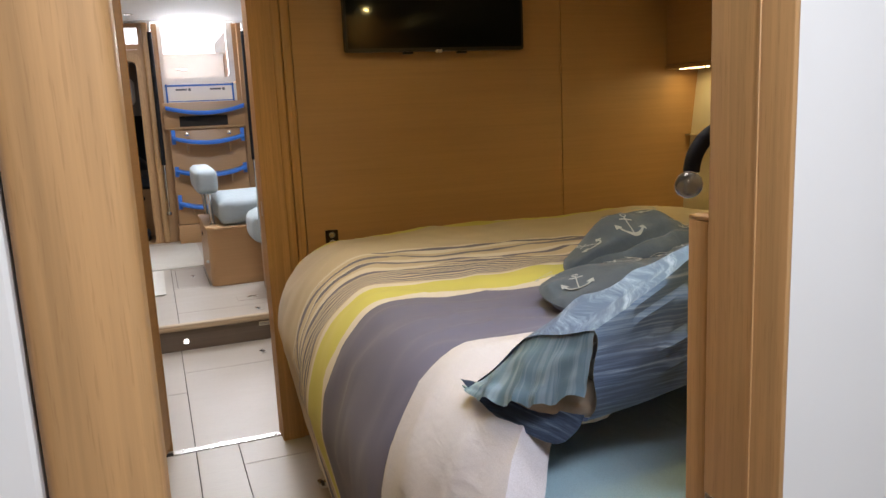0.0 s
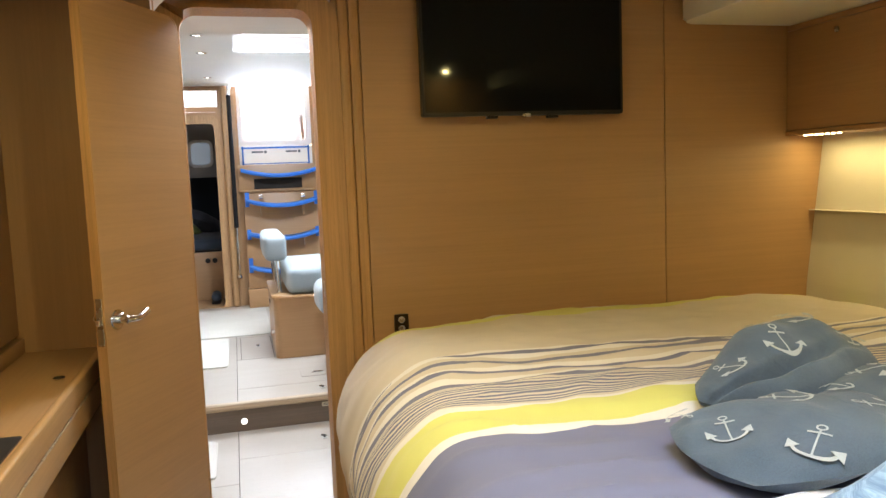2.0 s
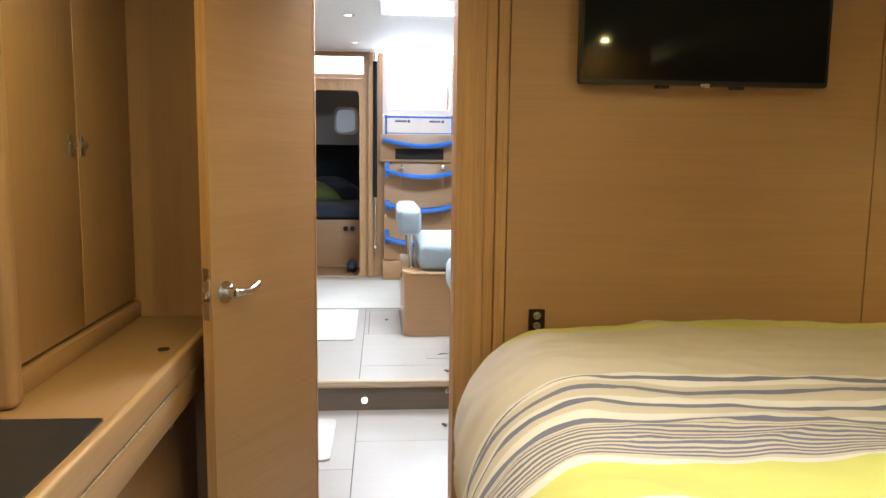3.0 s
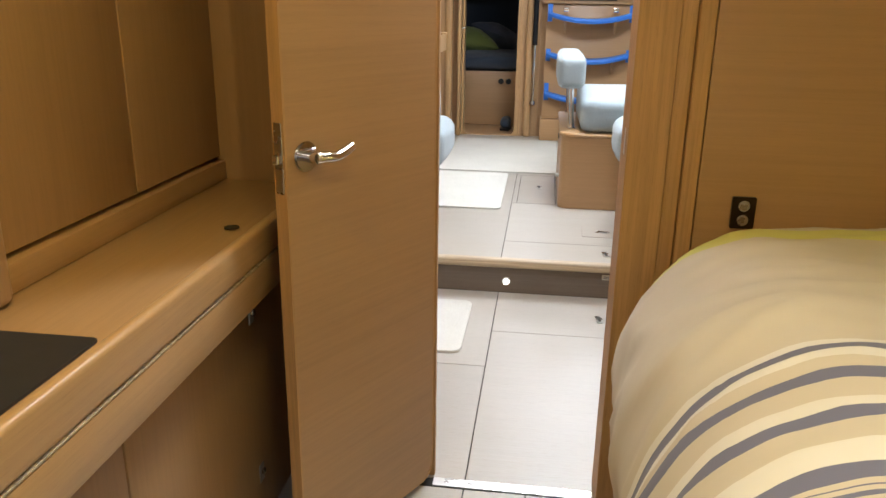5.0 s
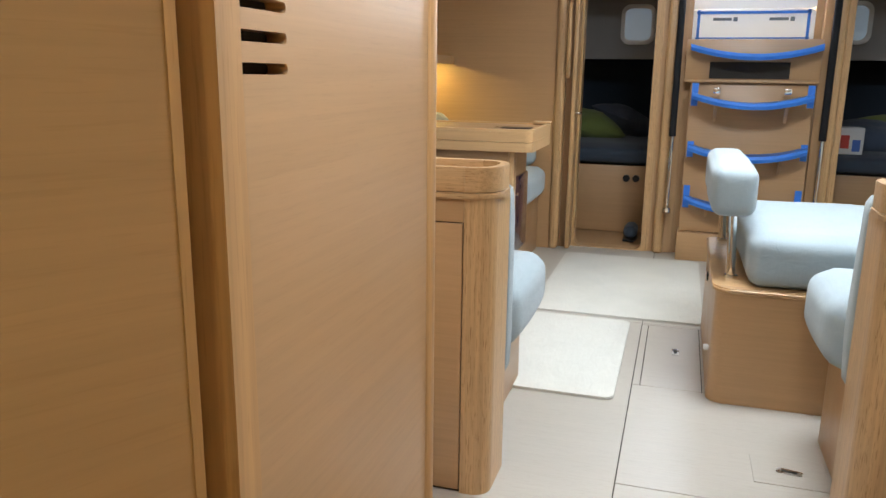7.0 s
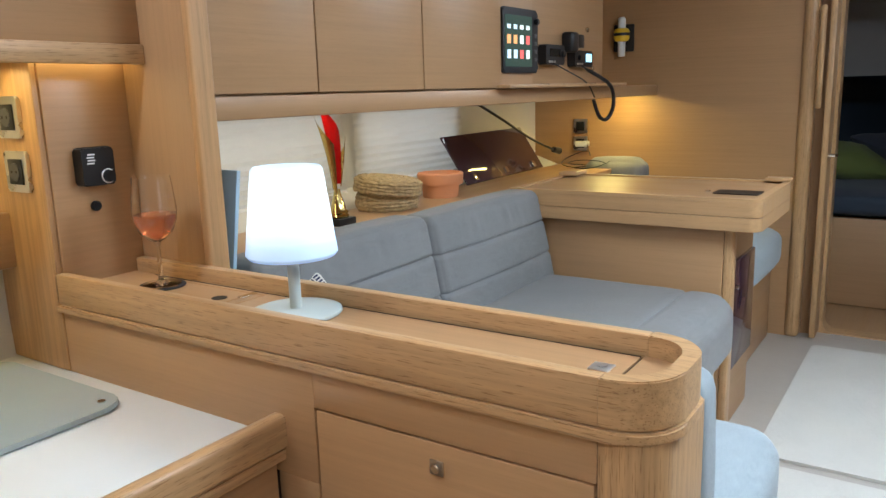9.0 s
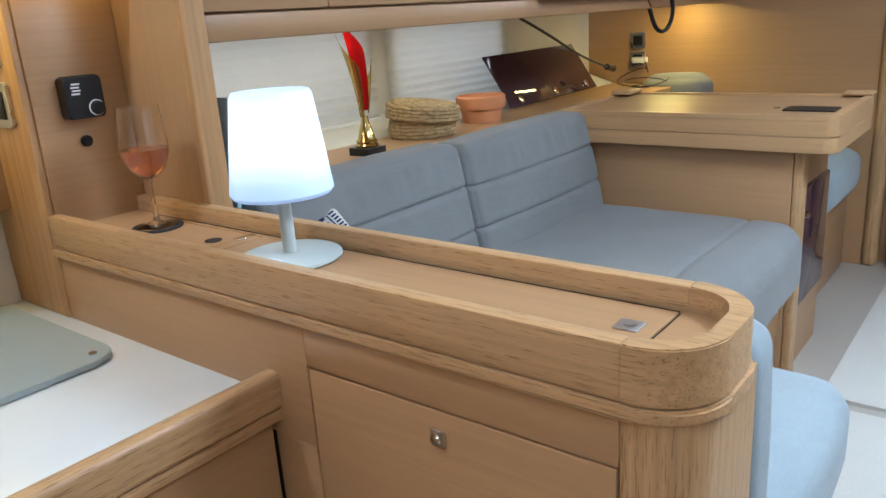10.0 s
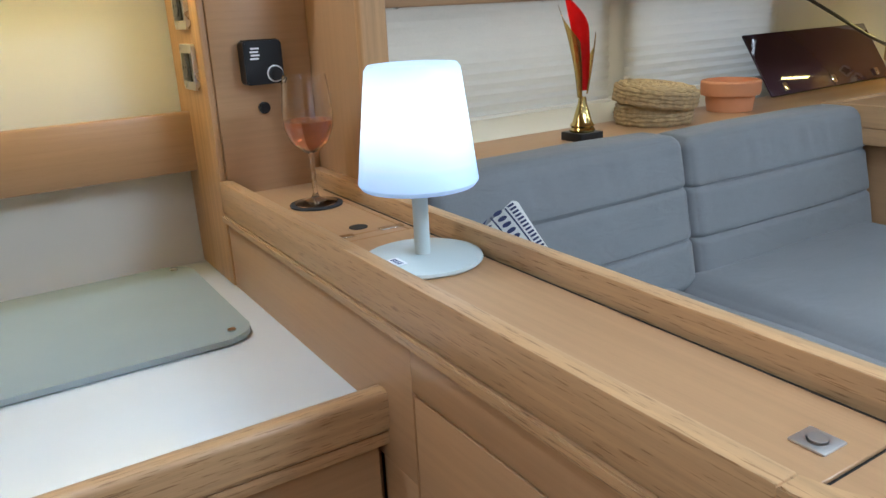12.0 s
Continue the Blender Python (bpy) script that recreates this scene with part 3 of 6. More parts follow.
for ky in (2.472, 2.548):
    part("knob", cyl((-0.33, ky, 1.374), (-0.315, ky, 1.374), 0.010, b=0.003), chrome, wall_cab)
    part("knob_plate", bx(-0.3305, ky - 0.013, 1.345, -0.327, ky + 0.013, 1.402, 0.001, 1), steel, wall_cab)
part("pillar", bx(-0.418, 2.005, 0.821, -0.285, 2.06, 2.055, 0.018, 4), veneer_z, wall_cab)
whole("desk_pad", prism(rrect(-0.36, 1.35, -0.085, 1.95, 0.008), 0.8205, 0.8255, 0.001), plain("black_leather", (0.02, 0.02, 0.022), 0.45), "black leather pad on the desk", "desk pad")


# ---- bed ----
def lerp_at(table, t):
    for (a, va), (b, vb) in zip(table, table[1:]):
        if t <= b:
            return va + (vb - va) * max(0.0, (t - a) / (b - a))
    return table[-1][1]


EDGE_X = [(0.2, 0.65), (0.93, 0.628), (1.32, 0.609), (1.5, 0.613), (1.87, 0.643), (2.35, 0.667), (2.5, 0.69), (2.76, 0.80)]


def bed_top(x, y):
    z = 0.895 + 0.015 * math.exp(-((y - 1.7) / 0.5) ** 2) + 0.015 * math.sin(x * 2.2 + 0.6)
    if y > 2.35:
        z -= 0.075 * ((y - 2.35) / 0.42) ** 2
    z -= 0.07 * max(0.0, min(1.0, (1.30 - x) / 0.55)) * max(0.0, min(1.0, (y - 2.0) / 0.6))
    if x > 2.2:
        z -= 0.12 * ((x - 2.2) / 0.5) ** 2
    return z


def wrinkle(x, y, k=0.72):
    n1 = noise.noise(Vector((x * 2.2, y * 5.5, 0.3)))
    n2 = noise.noise(Vector((x * 7 + 3, y * 4, 1.7)))
    n3 = noise.noise(Vector((x * 1.2 + y * 9, y * 2 - x * 3, 5.1)))
    n4 = noise.noise(Vector((x * 4.1 + 8, y * 13, 2.2)))
    n5 = noise.noise(Vector((x * 15 + y * 4, y * 11 - x * 5, 3.3)))
    return k * (0.016 * n1 + 0.008 * n2 + 0.014 * (1 - abs(n3)) ** 4 + 0.005 * (1 - abs(n4)) ** 5 + 0.003 * n5)


def drape_point(s, y, lift=0.0, hem=0.14):
    """s from 0 at the hem, over the rounded edge at s about 0.7, to the far side."""
    xl = lerp_at(EDGE_X, y)
    wide = lerp_at([(0.2, 0.20), (1.32, 0.18), (1.87, 0.24), (2.35, 0.26), (2.76, 0.26)], y)
    tall = 0.29
    top = bed_top(xl + 0.3, y)
    side = top - tall - hem
    bend = 0.78 * (wide + tall)
    if s < side:
        z = hem + s
        fold = 0.020 * math.sin(y * 17 + 1.2 * math.sin(y * 5)) * (1 - s / side) ** 0.8
        x = xl + 0.10 * (1 - s / side) + fold
        p, nrm = Vector((x, y, z)), Vector((-1, 0, 0))
    elif s < side + bend:
        a = (s - side) / bend * math.pi / 2
        p = Vector((xl + wide * (1 - math.cos(a)), y, top - tall + tall * math.sin(a)))
        nrm = Vector((-math.cos(a) / wide, 0, math.sin(a) / tall)).normalized()
    else:
        x = xl + wide + s - side - bend
        w = min(1, (x - xl - wide) / 0.25)
        p, nrm = Vector((x, y, top * (1 - w) + bed_top(x, y) * w)), Vector((0, 0, 1))
    return p + nrm * (wrinkle(p.x + p.z * 0.7, y) + lift)


def sheet(y0, y1, s1, ny, ns, lift=0.0, hem=0.14, edge=None, s0=0.0):
    bm = bmesh.new()
    rows = []
    for j in range(ny + 1):
        row = []
        for i in range(ns + 1):
            s = s0 + (s1 - s0) * i / ns
            b = y1 if edge is None else edge(s)
            y = y0 + (b - y0) * j / ny
            p = drape_point(s, y, lift, hem)
            if y > 2.70:
                p.z -= (y - 2.70) * 0.9
            row.append(bm.verts.new(p))
        rows.append(row)
    for a, b in zip(rows, rows[1:]):
        for i in range(ns):
            bm.faces.new((a[i], a[i + 1], b[i + 1], b[i]))
    return bm


PURPLE, BEIGE, YELLOW, WHITE = (0.15, 0.153, 0.245), (0.57, 0.505, 0.43), (0.60, 0.59, 0.16), (0.70, 0.67, 0.65)


def duvet_material():
    m = mat("striped_duvet_cotton", BEIGE, 0.85)
    n, l, p = nodes(m)
    c, sep = n.new("ShaderNodeTexCoord"), n.new("ShaderNodeSeparateXYZ")
    l.new(c.outputs["Object"], sep.inputs[0])
    mr = n.new("ShaderNodeMapRange")
    mr.inputs["From Min"].default_value, mr.inputs["From Max"].default_value = 0.8, 2.8
    # the cover lies a little unevenly, so its stripes wander
    wander = noise_tex(m, 3.4, 3)
    fan = n.new("ShaderNodeMath")
    fan.operation = "MULTIPLY_ADD"
    fan.inputs[1].default_value = 0.05
    off = n.new("ShaderNodeMath")
    off.operation = "SUBTRACT"
    off.inputs[1].default_value = 0.025
    l.new(wander.outputs[0], fan.inputs[0])
    l.new(sep.outputs["Y"], fan.inputs[2])
    l.new(fan.outputs[0], off.inputs[0])
    l.new(off.outputs[0], mr.inputs["Value"])
    bands = [(0.8, PURPLE), (1.313, WHITE), (1.345, YELLOW), (1.462, WHITE), (1.478, BEIGE), (1.616, PURPLE), (1.636, WHITE), (1.668, BEIGE), (1.708, PURPLE), (1.727, WHITE), (1.75, BEIGE), (1.792, PURPLE), (1.811, BEIGE), (1.838, WHITE), (1.855, PURPLE), (1.883, WHITE), (1.895, BEIGE), (2.44, YELLOW), (2.60, BEIGE)]
    r = ramp(m, mr.outputs[0], [((y - 0.8) / 2.0, col) for y, col in bands], "CONSTANT")
    # fine pinstripes in one band
    w = n.new("ShaderNodeMath")
    w.operation = "FRACT"
    k = n.new("ShaderNodeMath")
    k.operation = "MULTIPLY"
    k.inputs[1].default_value = 68.0
    l.new(off.outputs[0], k.inputs[0])
    l.new(k.outputs[0], w.inputs[0])
    pin = ramp(m, w.outputs[0], [(0.0, (0.0, 0, 0)), (0.5, (1, 1, 1))], "CONSTANT")
    band = ramp(m, mr.outputs[0], [(0.0, (0, 0, 0)), ((1.482 - 0.8) / 2, (1, 1, 1)), ((1.612 - 0.8) / 2, (0, 0, 0))], "CONSTANT")
    both = n.new("ShaderNodeMath")
    both.operation = "MULTIPLY"
    l.new(pin.outputs[0], both.inputs[0])
    l.new(band.outputs[0], both.inputs[1])
    a = mixc(m, r.outputs[0], PURPLE, both.outputs[0])
    f, s = noise_tex(m, 700, 2), noise_tex(m, 6, 4)
    g = ramp(m, s.outputs[0], [(0.3, (0.93, 0.93, 0.93)), (0.7, (1, 1, 1))])
    l.new(mixc(m, a, g.outputs[0], 1.0, "MULTIPLY"), p.inputs["Base Color"])
    p.inputs["Sheen Weight"].default_value = 0.1
    bump(m, f.outputs[0], 0.15, 0.0008)
    return m


duvet_cloth = duvet_material()
white_cloth = cloth("white_cotton", (0.64, 0.63, 0.69), 0.85, 700, 0.06)
blue_sheet = cloth("light_blue_cotton", (0.32, 0.49, 0.60), 0.85, 700, 0.08)

bed = thing("island_bed", (1.6, 1.5, 0.0), "double berth on an oak base with a light blue fitted sheet", "bed")
part("base", prism([(0.80, 0.32), (2.68, 0.32), (2.68, 2.77), (0.93, 2.77), (0.80, 2.4)], 0.0, 0.52, 0.004), veneer_x, bed)
part("mattress", cushion(0.70, 0.30, 0.521, 2.68, 2.05, 0.845, 0.07, 0.02, 14), blue_sheet, bed)


def hem_of_fold(s):
    return lerp_at([(0.0, 0.86), (0.5, 0.91), (1.0, 0.935), (1.3, 0.97), (2.8, 1.0)], s) + 0.008 * math.sin(s * 9)


duvet = thing("duvet", (0.0, 0.0, 0.0), "striped beige, yellow and purple-grey cotton duvet spread over the bed", "duvet")
part("cover", sheet(0.80, 2.765, 2.72, 120, 140), duvet_cloth, duvet)


def turn_back():
    """The pale underside of the duvet, turned back over its end near the pillows."""
    bm = bmesh.new()
    ns, ny, rows = 90, 34, []
    for j in range(ny + 1):
        row = []
        for i in range(ns + 1):
            s = 0.02 + 2.6 * i / ns
            b = hem_of_fold(s)
            a = lerp_at([(0.0, 0.40), (0.55, 0.43), (0.70, 0.50), (0.77, 0.565), (0.85, 0.62), (0.95, 0.70), (1.1, 0.78), (2.8, 0.80)], s) + 0.006 * math.sin(s * 11)
            y = a + (b - a) * j / ny
            e = min(1, j / 3.0)
            lift = 0.004 + 0.011 * e * (1 if j < ny else 0.2) - (0.03 * (1 - e))
            row.append(bm.verts.new(drape_point(s, y, lift + 0.004 * math.sin(s * 21 + y * 9))))
        rows.append(row)
    for a, b in zip(rows, rows[1:]):
        for i in range(ns):
            bm.faces.new((a[i], a[i + 1], b[i + 1], b[i]))
    return bm


part("turned_back_end", turn_back(), white_cloth, duvet, "pale lilac-white underside turned back")


def pillow(w, d, h, m, seed=0, nu=36, wr=0.012, corner=0.35, round_off=0.0):
    """A filled cushion: two crowned sheets that meet in a seam, with pointed corners and creases."""
    bm = bmesh.new()
    grid = {}
    for side in (1, -1):
        for j in range(nu + 1):
            for i in range(nu + 1):
                u, v = 2 * i / nu - 1, 2 * j / nu - 1
                if side == -1 and (i in (0, nu) or j in (0, nu)):
                    continue
                fat = (max(0, 1 - abs(u) ** 2.4) * max(0, 1 - abs(v) ** 2.4)) ** 0.55
                pinch = 1 - corner * 0.12 * (1 - abs(v) ** 2 if abs(u) > abs(v) else 1 - abs(u) ** 2)
                x, y = u * w / 2 * pinch * (1 - round_off * v * v * 0.42), v * d / 2 * pinch * (1 - round_off * u * u * 0.42)
                q = Vector((x * 6 + seed, y * 6, side * 2.0))
                z = side * h / 2 * fat + wr * noise.noise(q) * fat ** 0.3 + wr * 0.6 * noise.noise(q * 2.7) * fat ** 0.3
                grid[side, i, j] = bm.verts.new((x, y, z))
    get = lambda s, i, j: grid.get((s, i, j)) or grid[1, i, j]
    for side in (1, -1):
        for j in range(nu):
            for i in range(nu):
                bm.faces.new((get(side, i, j), get(side, i + 1, j), get(side, i + 1, j + 1), get(side, i, j + 1)))
    return turned(bm, m)


def stripe_cloth(name, dark, light, freq, along=1):
    m = mat(name, dark, 0.88)
    n, l, p = nodes(m)
    v = [0.03, 0.03, 0.03]
    v[along] = 1.0
    s, b, f = noise_tex(m, freq, 3, v, 0.7), noise_tex(m, freq * 0.25, 2, v), noise_tex(m, 800, 2)
    a = ramp(m, s.outputs[0], [(0.45, dark), (0.57, light)])
    t = ramp(m, b.outputs[0], [(0.35, (0.84, 0.86, 0.9)), (0.65, (1, 1, 1))])
    l.new(mixc(m, a.outputs[0], t.outputs[0], 1.0, "MULTIPLY"), p.inputs["Base Color"])
    bump(m, f.outputs[0], 0.2, 0.0008)
    return m


def stripe_by_height():
    """Cotton with irregular stripes, navy at the bottom and mixed to pale aqua towards the top."""
    m = mat("blue_striped_cotton", (0.1, 0.16, 0.3), 0.88)
    n, l, p = nodes(m)
    s, f = noise_tex(m, 150, 4, (0.02, 0.05, 1.0), 0.75, 0.25), noise_tex(m, 800, 2)
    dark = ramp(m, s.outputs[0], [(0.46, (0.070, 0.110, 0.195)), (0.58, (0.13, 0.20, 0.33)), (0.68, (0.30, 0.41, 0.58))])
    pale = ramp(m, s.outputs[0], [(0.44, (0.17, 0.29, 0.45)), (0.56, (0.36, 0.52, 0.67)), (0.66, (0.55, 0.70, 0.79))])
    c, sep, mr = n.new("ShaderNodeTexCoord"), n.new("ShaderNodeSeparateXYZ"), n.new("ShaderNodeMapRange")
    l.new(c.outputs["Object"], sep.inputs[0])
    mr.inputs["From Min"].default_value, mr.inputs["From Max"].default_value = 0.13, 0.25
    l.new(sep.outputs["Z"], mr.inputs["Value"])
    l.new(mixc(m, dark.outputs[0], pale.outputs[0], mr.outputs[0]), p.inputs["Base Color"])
    p.inputs["Sheen Weight"].default_value = 0.1
    bump(m, f.outputs[0], 0.2, 0.0008)
    return m


navy_stripe = stripe_by_height()
beige_ticking = cloth("beige_ticking", (0.42, 0.34, 0.25))
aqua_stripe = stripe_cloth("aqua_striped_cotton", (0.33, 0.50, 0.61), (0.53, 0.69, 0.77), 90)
big = thing("bed_pillow", (1.1, 0.6, 0.90), "large rumpled pillow in a blue and aqua striped case", "pillow")


def pillow_in_case():
    """A wedge-like rumpled pillow lying along x, its open end towards low x. Material 0 is the front, 1 the top, 2 the filling."""
    bm = bmesh.new()
    nu, nv, rings = 48, 40, []
    for i in range(nu + 1):
        u = i / nu
        x = 0.792 + 0.66 * u
        swell = math.sin(math.pi * min(1, 0.12 + u * 0.9)) ** 0.6
        shut = max(0.03, 1 - max(0, (u - 0.86) / 0.14) ** 2.0)
        nt = Vector((x, 0.488 + 0.06 * min(1, u * 2.2), 1.062 + 0.085 * min(1, u * 2.6) ** 0.8 * swell))
        nb = Vector((x, 0.505 + 0.02 * u, 0.935 + 0.03 * min(1, u * 3)))
        fb = Vector((x - 0.06 * (1 - u), 0.76 + 0.10 * u, 0.905))
        mid = (nt + nb + fb) / 3
        loop = []
        for k in range(nv):
            v = k / nv * 3
            p, q, w = ((nb, nt, v), (nt, fb, v - 1), (fb, nb, v - 2))[int(v) % 3]
            e = p.lerp(q, w)
            bulge = math.sin(math.pi * w) * (0.030, 0.040, 0.012)[int(v) % 3] * (0.45 + 0.55 * swell)
            d = e - mid
            d.x = 0
            e = e + d.normalized() * bulge
            soft = 0.012 * abs(math.sin(math.pi * w))
            crease = 0.018 * noise.noise(Vector((x * 4.0, k * 0.42, 4.0))) + 0.014 * (1 - abs(noise.noise(Vector((x * 5 + k * 0.35, k * 0.6 - x * 6, 9.0))))) ** 3
            e = e + d.normalized() * crease * min(1, u * 6)
            e = mid + (e - mid) * shut
            if u < 0.10 and int(v) == 0:
                e.x += 0.006 * math.sin(w * 9)
            loop.append(bm.verts.new(e))
        rings.append(loop)
    for a, b in zip(rings, rings[1:]):
        for k in range(nv):
            f = bm.faces.new((a[k], a[(k + 1) % nv], b[(k + 1) % nv], b[k]))
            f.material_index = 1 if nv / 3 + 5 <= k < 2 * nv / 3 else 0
    bm.faces.new(rings[-1])
    # the mouth of the case: its hem turns inwards to the filling
    c = sum((v.co for v in rings[0]), Vector()) / nv
    outer = rings[0]
    for step, (k_in, dx) in enumerate(((0.97, 0.012), (0.86, 0.03), (0.70, 0.045), (0.5, 0.05), (0.25, 0.05))):
        inner = []
        for k, v in enumerate(rings[0]):
            q = c + (v.co - c) * k_in + Vector((dx + 0.008 * noise.noise(Vector((k * 0.9, step * 1.3, 2.0))), 0, 0))
            inner.append(bm.verts.new(q))
        for k in range(nv):
            f = bm.faces.new((outer[k], inner[k], inner[(k + 1) % nv], outer[(k + 1) % nv]))
            f.material_index = 0 if step == 0 else 2
        outer = inner
    bm.faces.new(outer).material_index = 2
    return bm


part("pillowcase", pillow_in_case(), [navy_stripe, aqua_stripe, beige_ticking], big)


def flap():
    """The loose hem of the pillowcase hanging at the open end."""
    bm = bmesh.new()
    rows = []
    for j in range(13):
        t = j / 12
        p0 = Vector((0.720, 0.745, 0.926)).lerp(Vector((0.789, 0.500, 0.945)), t)
        row = []
        for i in range(7):
            s = i / 6
            row.append(bm.verts.new(p0 + Vector((-0.004 * s, (-0.055 * math.sin(math.pi * t) ** 0.8 - 0.004) * s, -0.040 * math.sin(math.pi * t) ** 0.8 * s + 0.003 * math.sin(t * 13 + s * 2)))))
        rows.append(row)
    for a, b in zip(rows, rows[1:]):
        for i in range(6):
            bm.faces.new((a[i], a[i + 1], b[i + 1], b[i]))
    bmesh.ops.solidify(bm, geom=bm.faces[:], thickness=0.002)
    return bm


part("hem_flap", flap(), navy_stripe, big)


def filling():
    """The pillow itself, seen in the mouth of its case."""
    bm = bmesh.new()
    bmesh.ops.create_uvsphere(bm, u_segments=24, v_segments=14, radius=1.0)
    for v in bm.verts:
        q = v.co.copy()
        v.co = Vector((0.80, 0.595, 0.942)) + Vector((q.x * 0.050 - q.y * 0.025, q.y * 0.088, q.z * 0.034)) * (1 + 0.06 * noise.noise(q * 2.3))
    return bm


part("filling", filling(), beige_ticking, big, "beige pillow inside the case")


def mouth_crest(t):
    """The upper edge of the case's mouth, from its far tip (t 0) to the near corner (t 1)."""
    nt, nb, fb = Vector((0.792, 0.488, 1.062)), Vector((0.792, 0.505, 0.935)), Vector((0.732, 0.76, 0.905))
    mid = (nt + nb + fb) / 3
    e = fb.lerp(nt, t)
    d = e - mid
    d.x = 0
    return e + d.normalized() * 0.031 * math.sin(math.pi * t)


def folded_end():
    """The aqua upper side of the case, collapsed over its open end in a sloping fan of creases."""
    bm, rows = bmesh.new(), []
    for j in range(29):
        t = j / 28
        e = 2 * t * (1 - t)
        top = mouth_crest(t) + Vector((0.006, 0.0, 0.001))
        low = Vector((0.722, 0.752, 0.912)) * (1 - t) ** 2 + Vector((0.692, 0.595, 0.925)) * e + Vector((0.785, 0.495, 0.972)) * t * t
        low.z += 0.012 * noise.noise(Vector((t * 9, 0.0, 2.0)))
        row = []
        for i in range(19):
            s = i / 18
            p = top.lerp(low, s)
            swell = 0.012 * math.sin(math.pi * min(1, s * 0.85)) * math.sin(math.pi * t) ** 0.5
            crease = 0.0075 * math.sin(t * 31 + 3.0 * s + 1.5 * math.sin(t * 9)) * s * (1 - t) ** 0.3 + 0.006 * noise.noise(Vector((t * 7, s * 4, 6.0)))
            row.append(bm.verts.new(p + Vector((-0.75, -0.2, 0.62)) * (swell * 0.6 + crease) * min(1, i / 5)))
        rows.append(row)
    for a, b in zip(rows, rows[1:]):
        for i in range(18):
            bm.faces.new((a[i], a[i + 1], b[i + 1], b[i]))
    bmesh.ops.solidify(bm, geom=bm.faces[:], thickness=0.003)
    return bm



part("folded_end", folded_end(), aqua_stripe, big, "pale aqua end of the case, folded in", True)

anchor_cloth = cloth("slate_blue_fleece", (0.092, 0.128, 0.178), 0.95, 500, 0.3)
anchor_white = cloth("white_print", (0.43, 0.47, 0.50), 0.9)


def anchor_shape(size):
    """A printed anchor: stock, shank, ring and arms as a thin flat shape."""
    s = size
    bms = [bx(-0.017 * s, -0.42 * s, -0.001, 0.017 * s, 0.36 * s, 0.001, 0), bx(-0.2 * s, 0.21 * s, -0.001, 0.2 * s, 0.255 * s, 0.001, 0)]
    ring_o, ring_i = arc(0, 0.43 * s, 0.10 * s, 0, 360, 14)[:-1], arc(0, 0.43 * s, 0.065 * s, 0, 360, 14)[:-1]
    bms.append(ring(ring_o, ring_i, -0.001, 0.001))
    arms = arc(0, -0.08 * s, 0.40 * s, 200, 340, 14) + arc(0, -0.07 * s, 0.345 * s, 340, 200, 14)
    bms.append(prism(arms, -0.001, 0.001))
    for d in (-1, 1):
        bms.append(prism([(d * 0.46 * s, -0.02 * s), (d * 0.24 * s, -0.16 * s), (d * 0.46 * s, -0.26 * s)], -0.001, 0.001))
    return add(*bms)


def folded_over(x, y, z, w, d):
    """Draws a flat pillow into a folded lump: slim at one end, with a deep crease along its front."""
    u, v = 2 * x / w, 2 * y / d
    k = 0.40 + 0.60 * math.sin(math.pi / 2 * max(0.0, min(1.0, (u + 1) / 1.15)))
    dent = 0.030 * math.exp(-((v + 0.42 + 0.1 * u) / 0.10) ** 2) * max(0.0, min(1.0, 1.1 - abs(u + 0.25))) if z > 0 else 0.0
    return x, y * k + 0.03 * (1 - k), z * (0.35 + 0.65 * k) - dent


def anchored_pillow(w, d, h, m, seed, marks, label, round_off=0.3, folded=False):
    th = thing("throw_pillow", m.translation, label, "pillow", "anchor pillows on the bed")
    body = pillow(w, d, h, Matrix.Identity(4), seed, 44, 0.022, 0.35, round_off)
    if folded:
        for v in body.verts:
            v.co = folded_over(*v.co, w, d)
    part("cover", turned(body, m), anchor_cloth, th)

    def top(x, y):
        u, v = max(-0.98, min(0.98, 2 * x / w)), max(-0.98, min(0.98, 2 * y / d))
        fat = ((1 - abs(u) ** 2.4) * (1 - abs(v) ** 2.4)) ** 0.55
        q = Vector((x * 6 + seed, y * 6, 2.0))
        return h / 2 * fat + 0.022 * noise.noise(q) * fat ** 0.3 + 0.022 * 0.6 * noise.noise(q * 2.7) * fat ** 0.3
    for ax, ay, rot, size in marks:
        bm = turned(anchor_shape(size), pose(ax, ay, 0, 0, 0, rot))
        bmesh.ops.subdivide_edges(bm, edges=[e for e in bm.edges if e.calc_length() > 0.012], cuts=3, use_grid_fill=True)
        for v in bm.verts:
            v.co.z = top(v.co.x, v.co.y) + 0.0012 + v.co.z * 0.3
            if folded:
                v.co = folded_over(*v.co, w, d)
        part("anchor_print", turned(bm, m), anchor_white, th)
    return th


anchored_pillow(0.44, 0.25, 0.15, pose(1.43, 1.33, 0.962, 10, -8, 14), 1, [(-0.13, 0.02, 20, 0.075), (-0.01, 0.0, -24, 0.085), (0.11, 0.06, 14, 0.08), (0.14, -0.05, 140, 0.06), (0.02, 0.085, 70, 0.06)], "slate blue throw pillow printed with white anchors, folded over", 0.55, True)
anchored_pillow(0.42, 0.29, 0.085, pose(1.255, 1.065, 0.942, 2, -3, -3), 5, [(-0.13, 0.01, -20, 0.075), (0.02, 0.07, 60, 0.085), (-0.05, -0.09, -50, 0.085), (0.12, -0.02, 70, 0.08), (-0.16, 0.10, 200, 0.05), (0.14, 0.10, 20, 0.06)], "flat slate blue pillow printed with white anchors", 0.45)
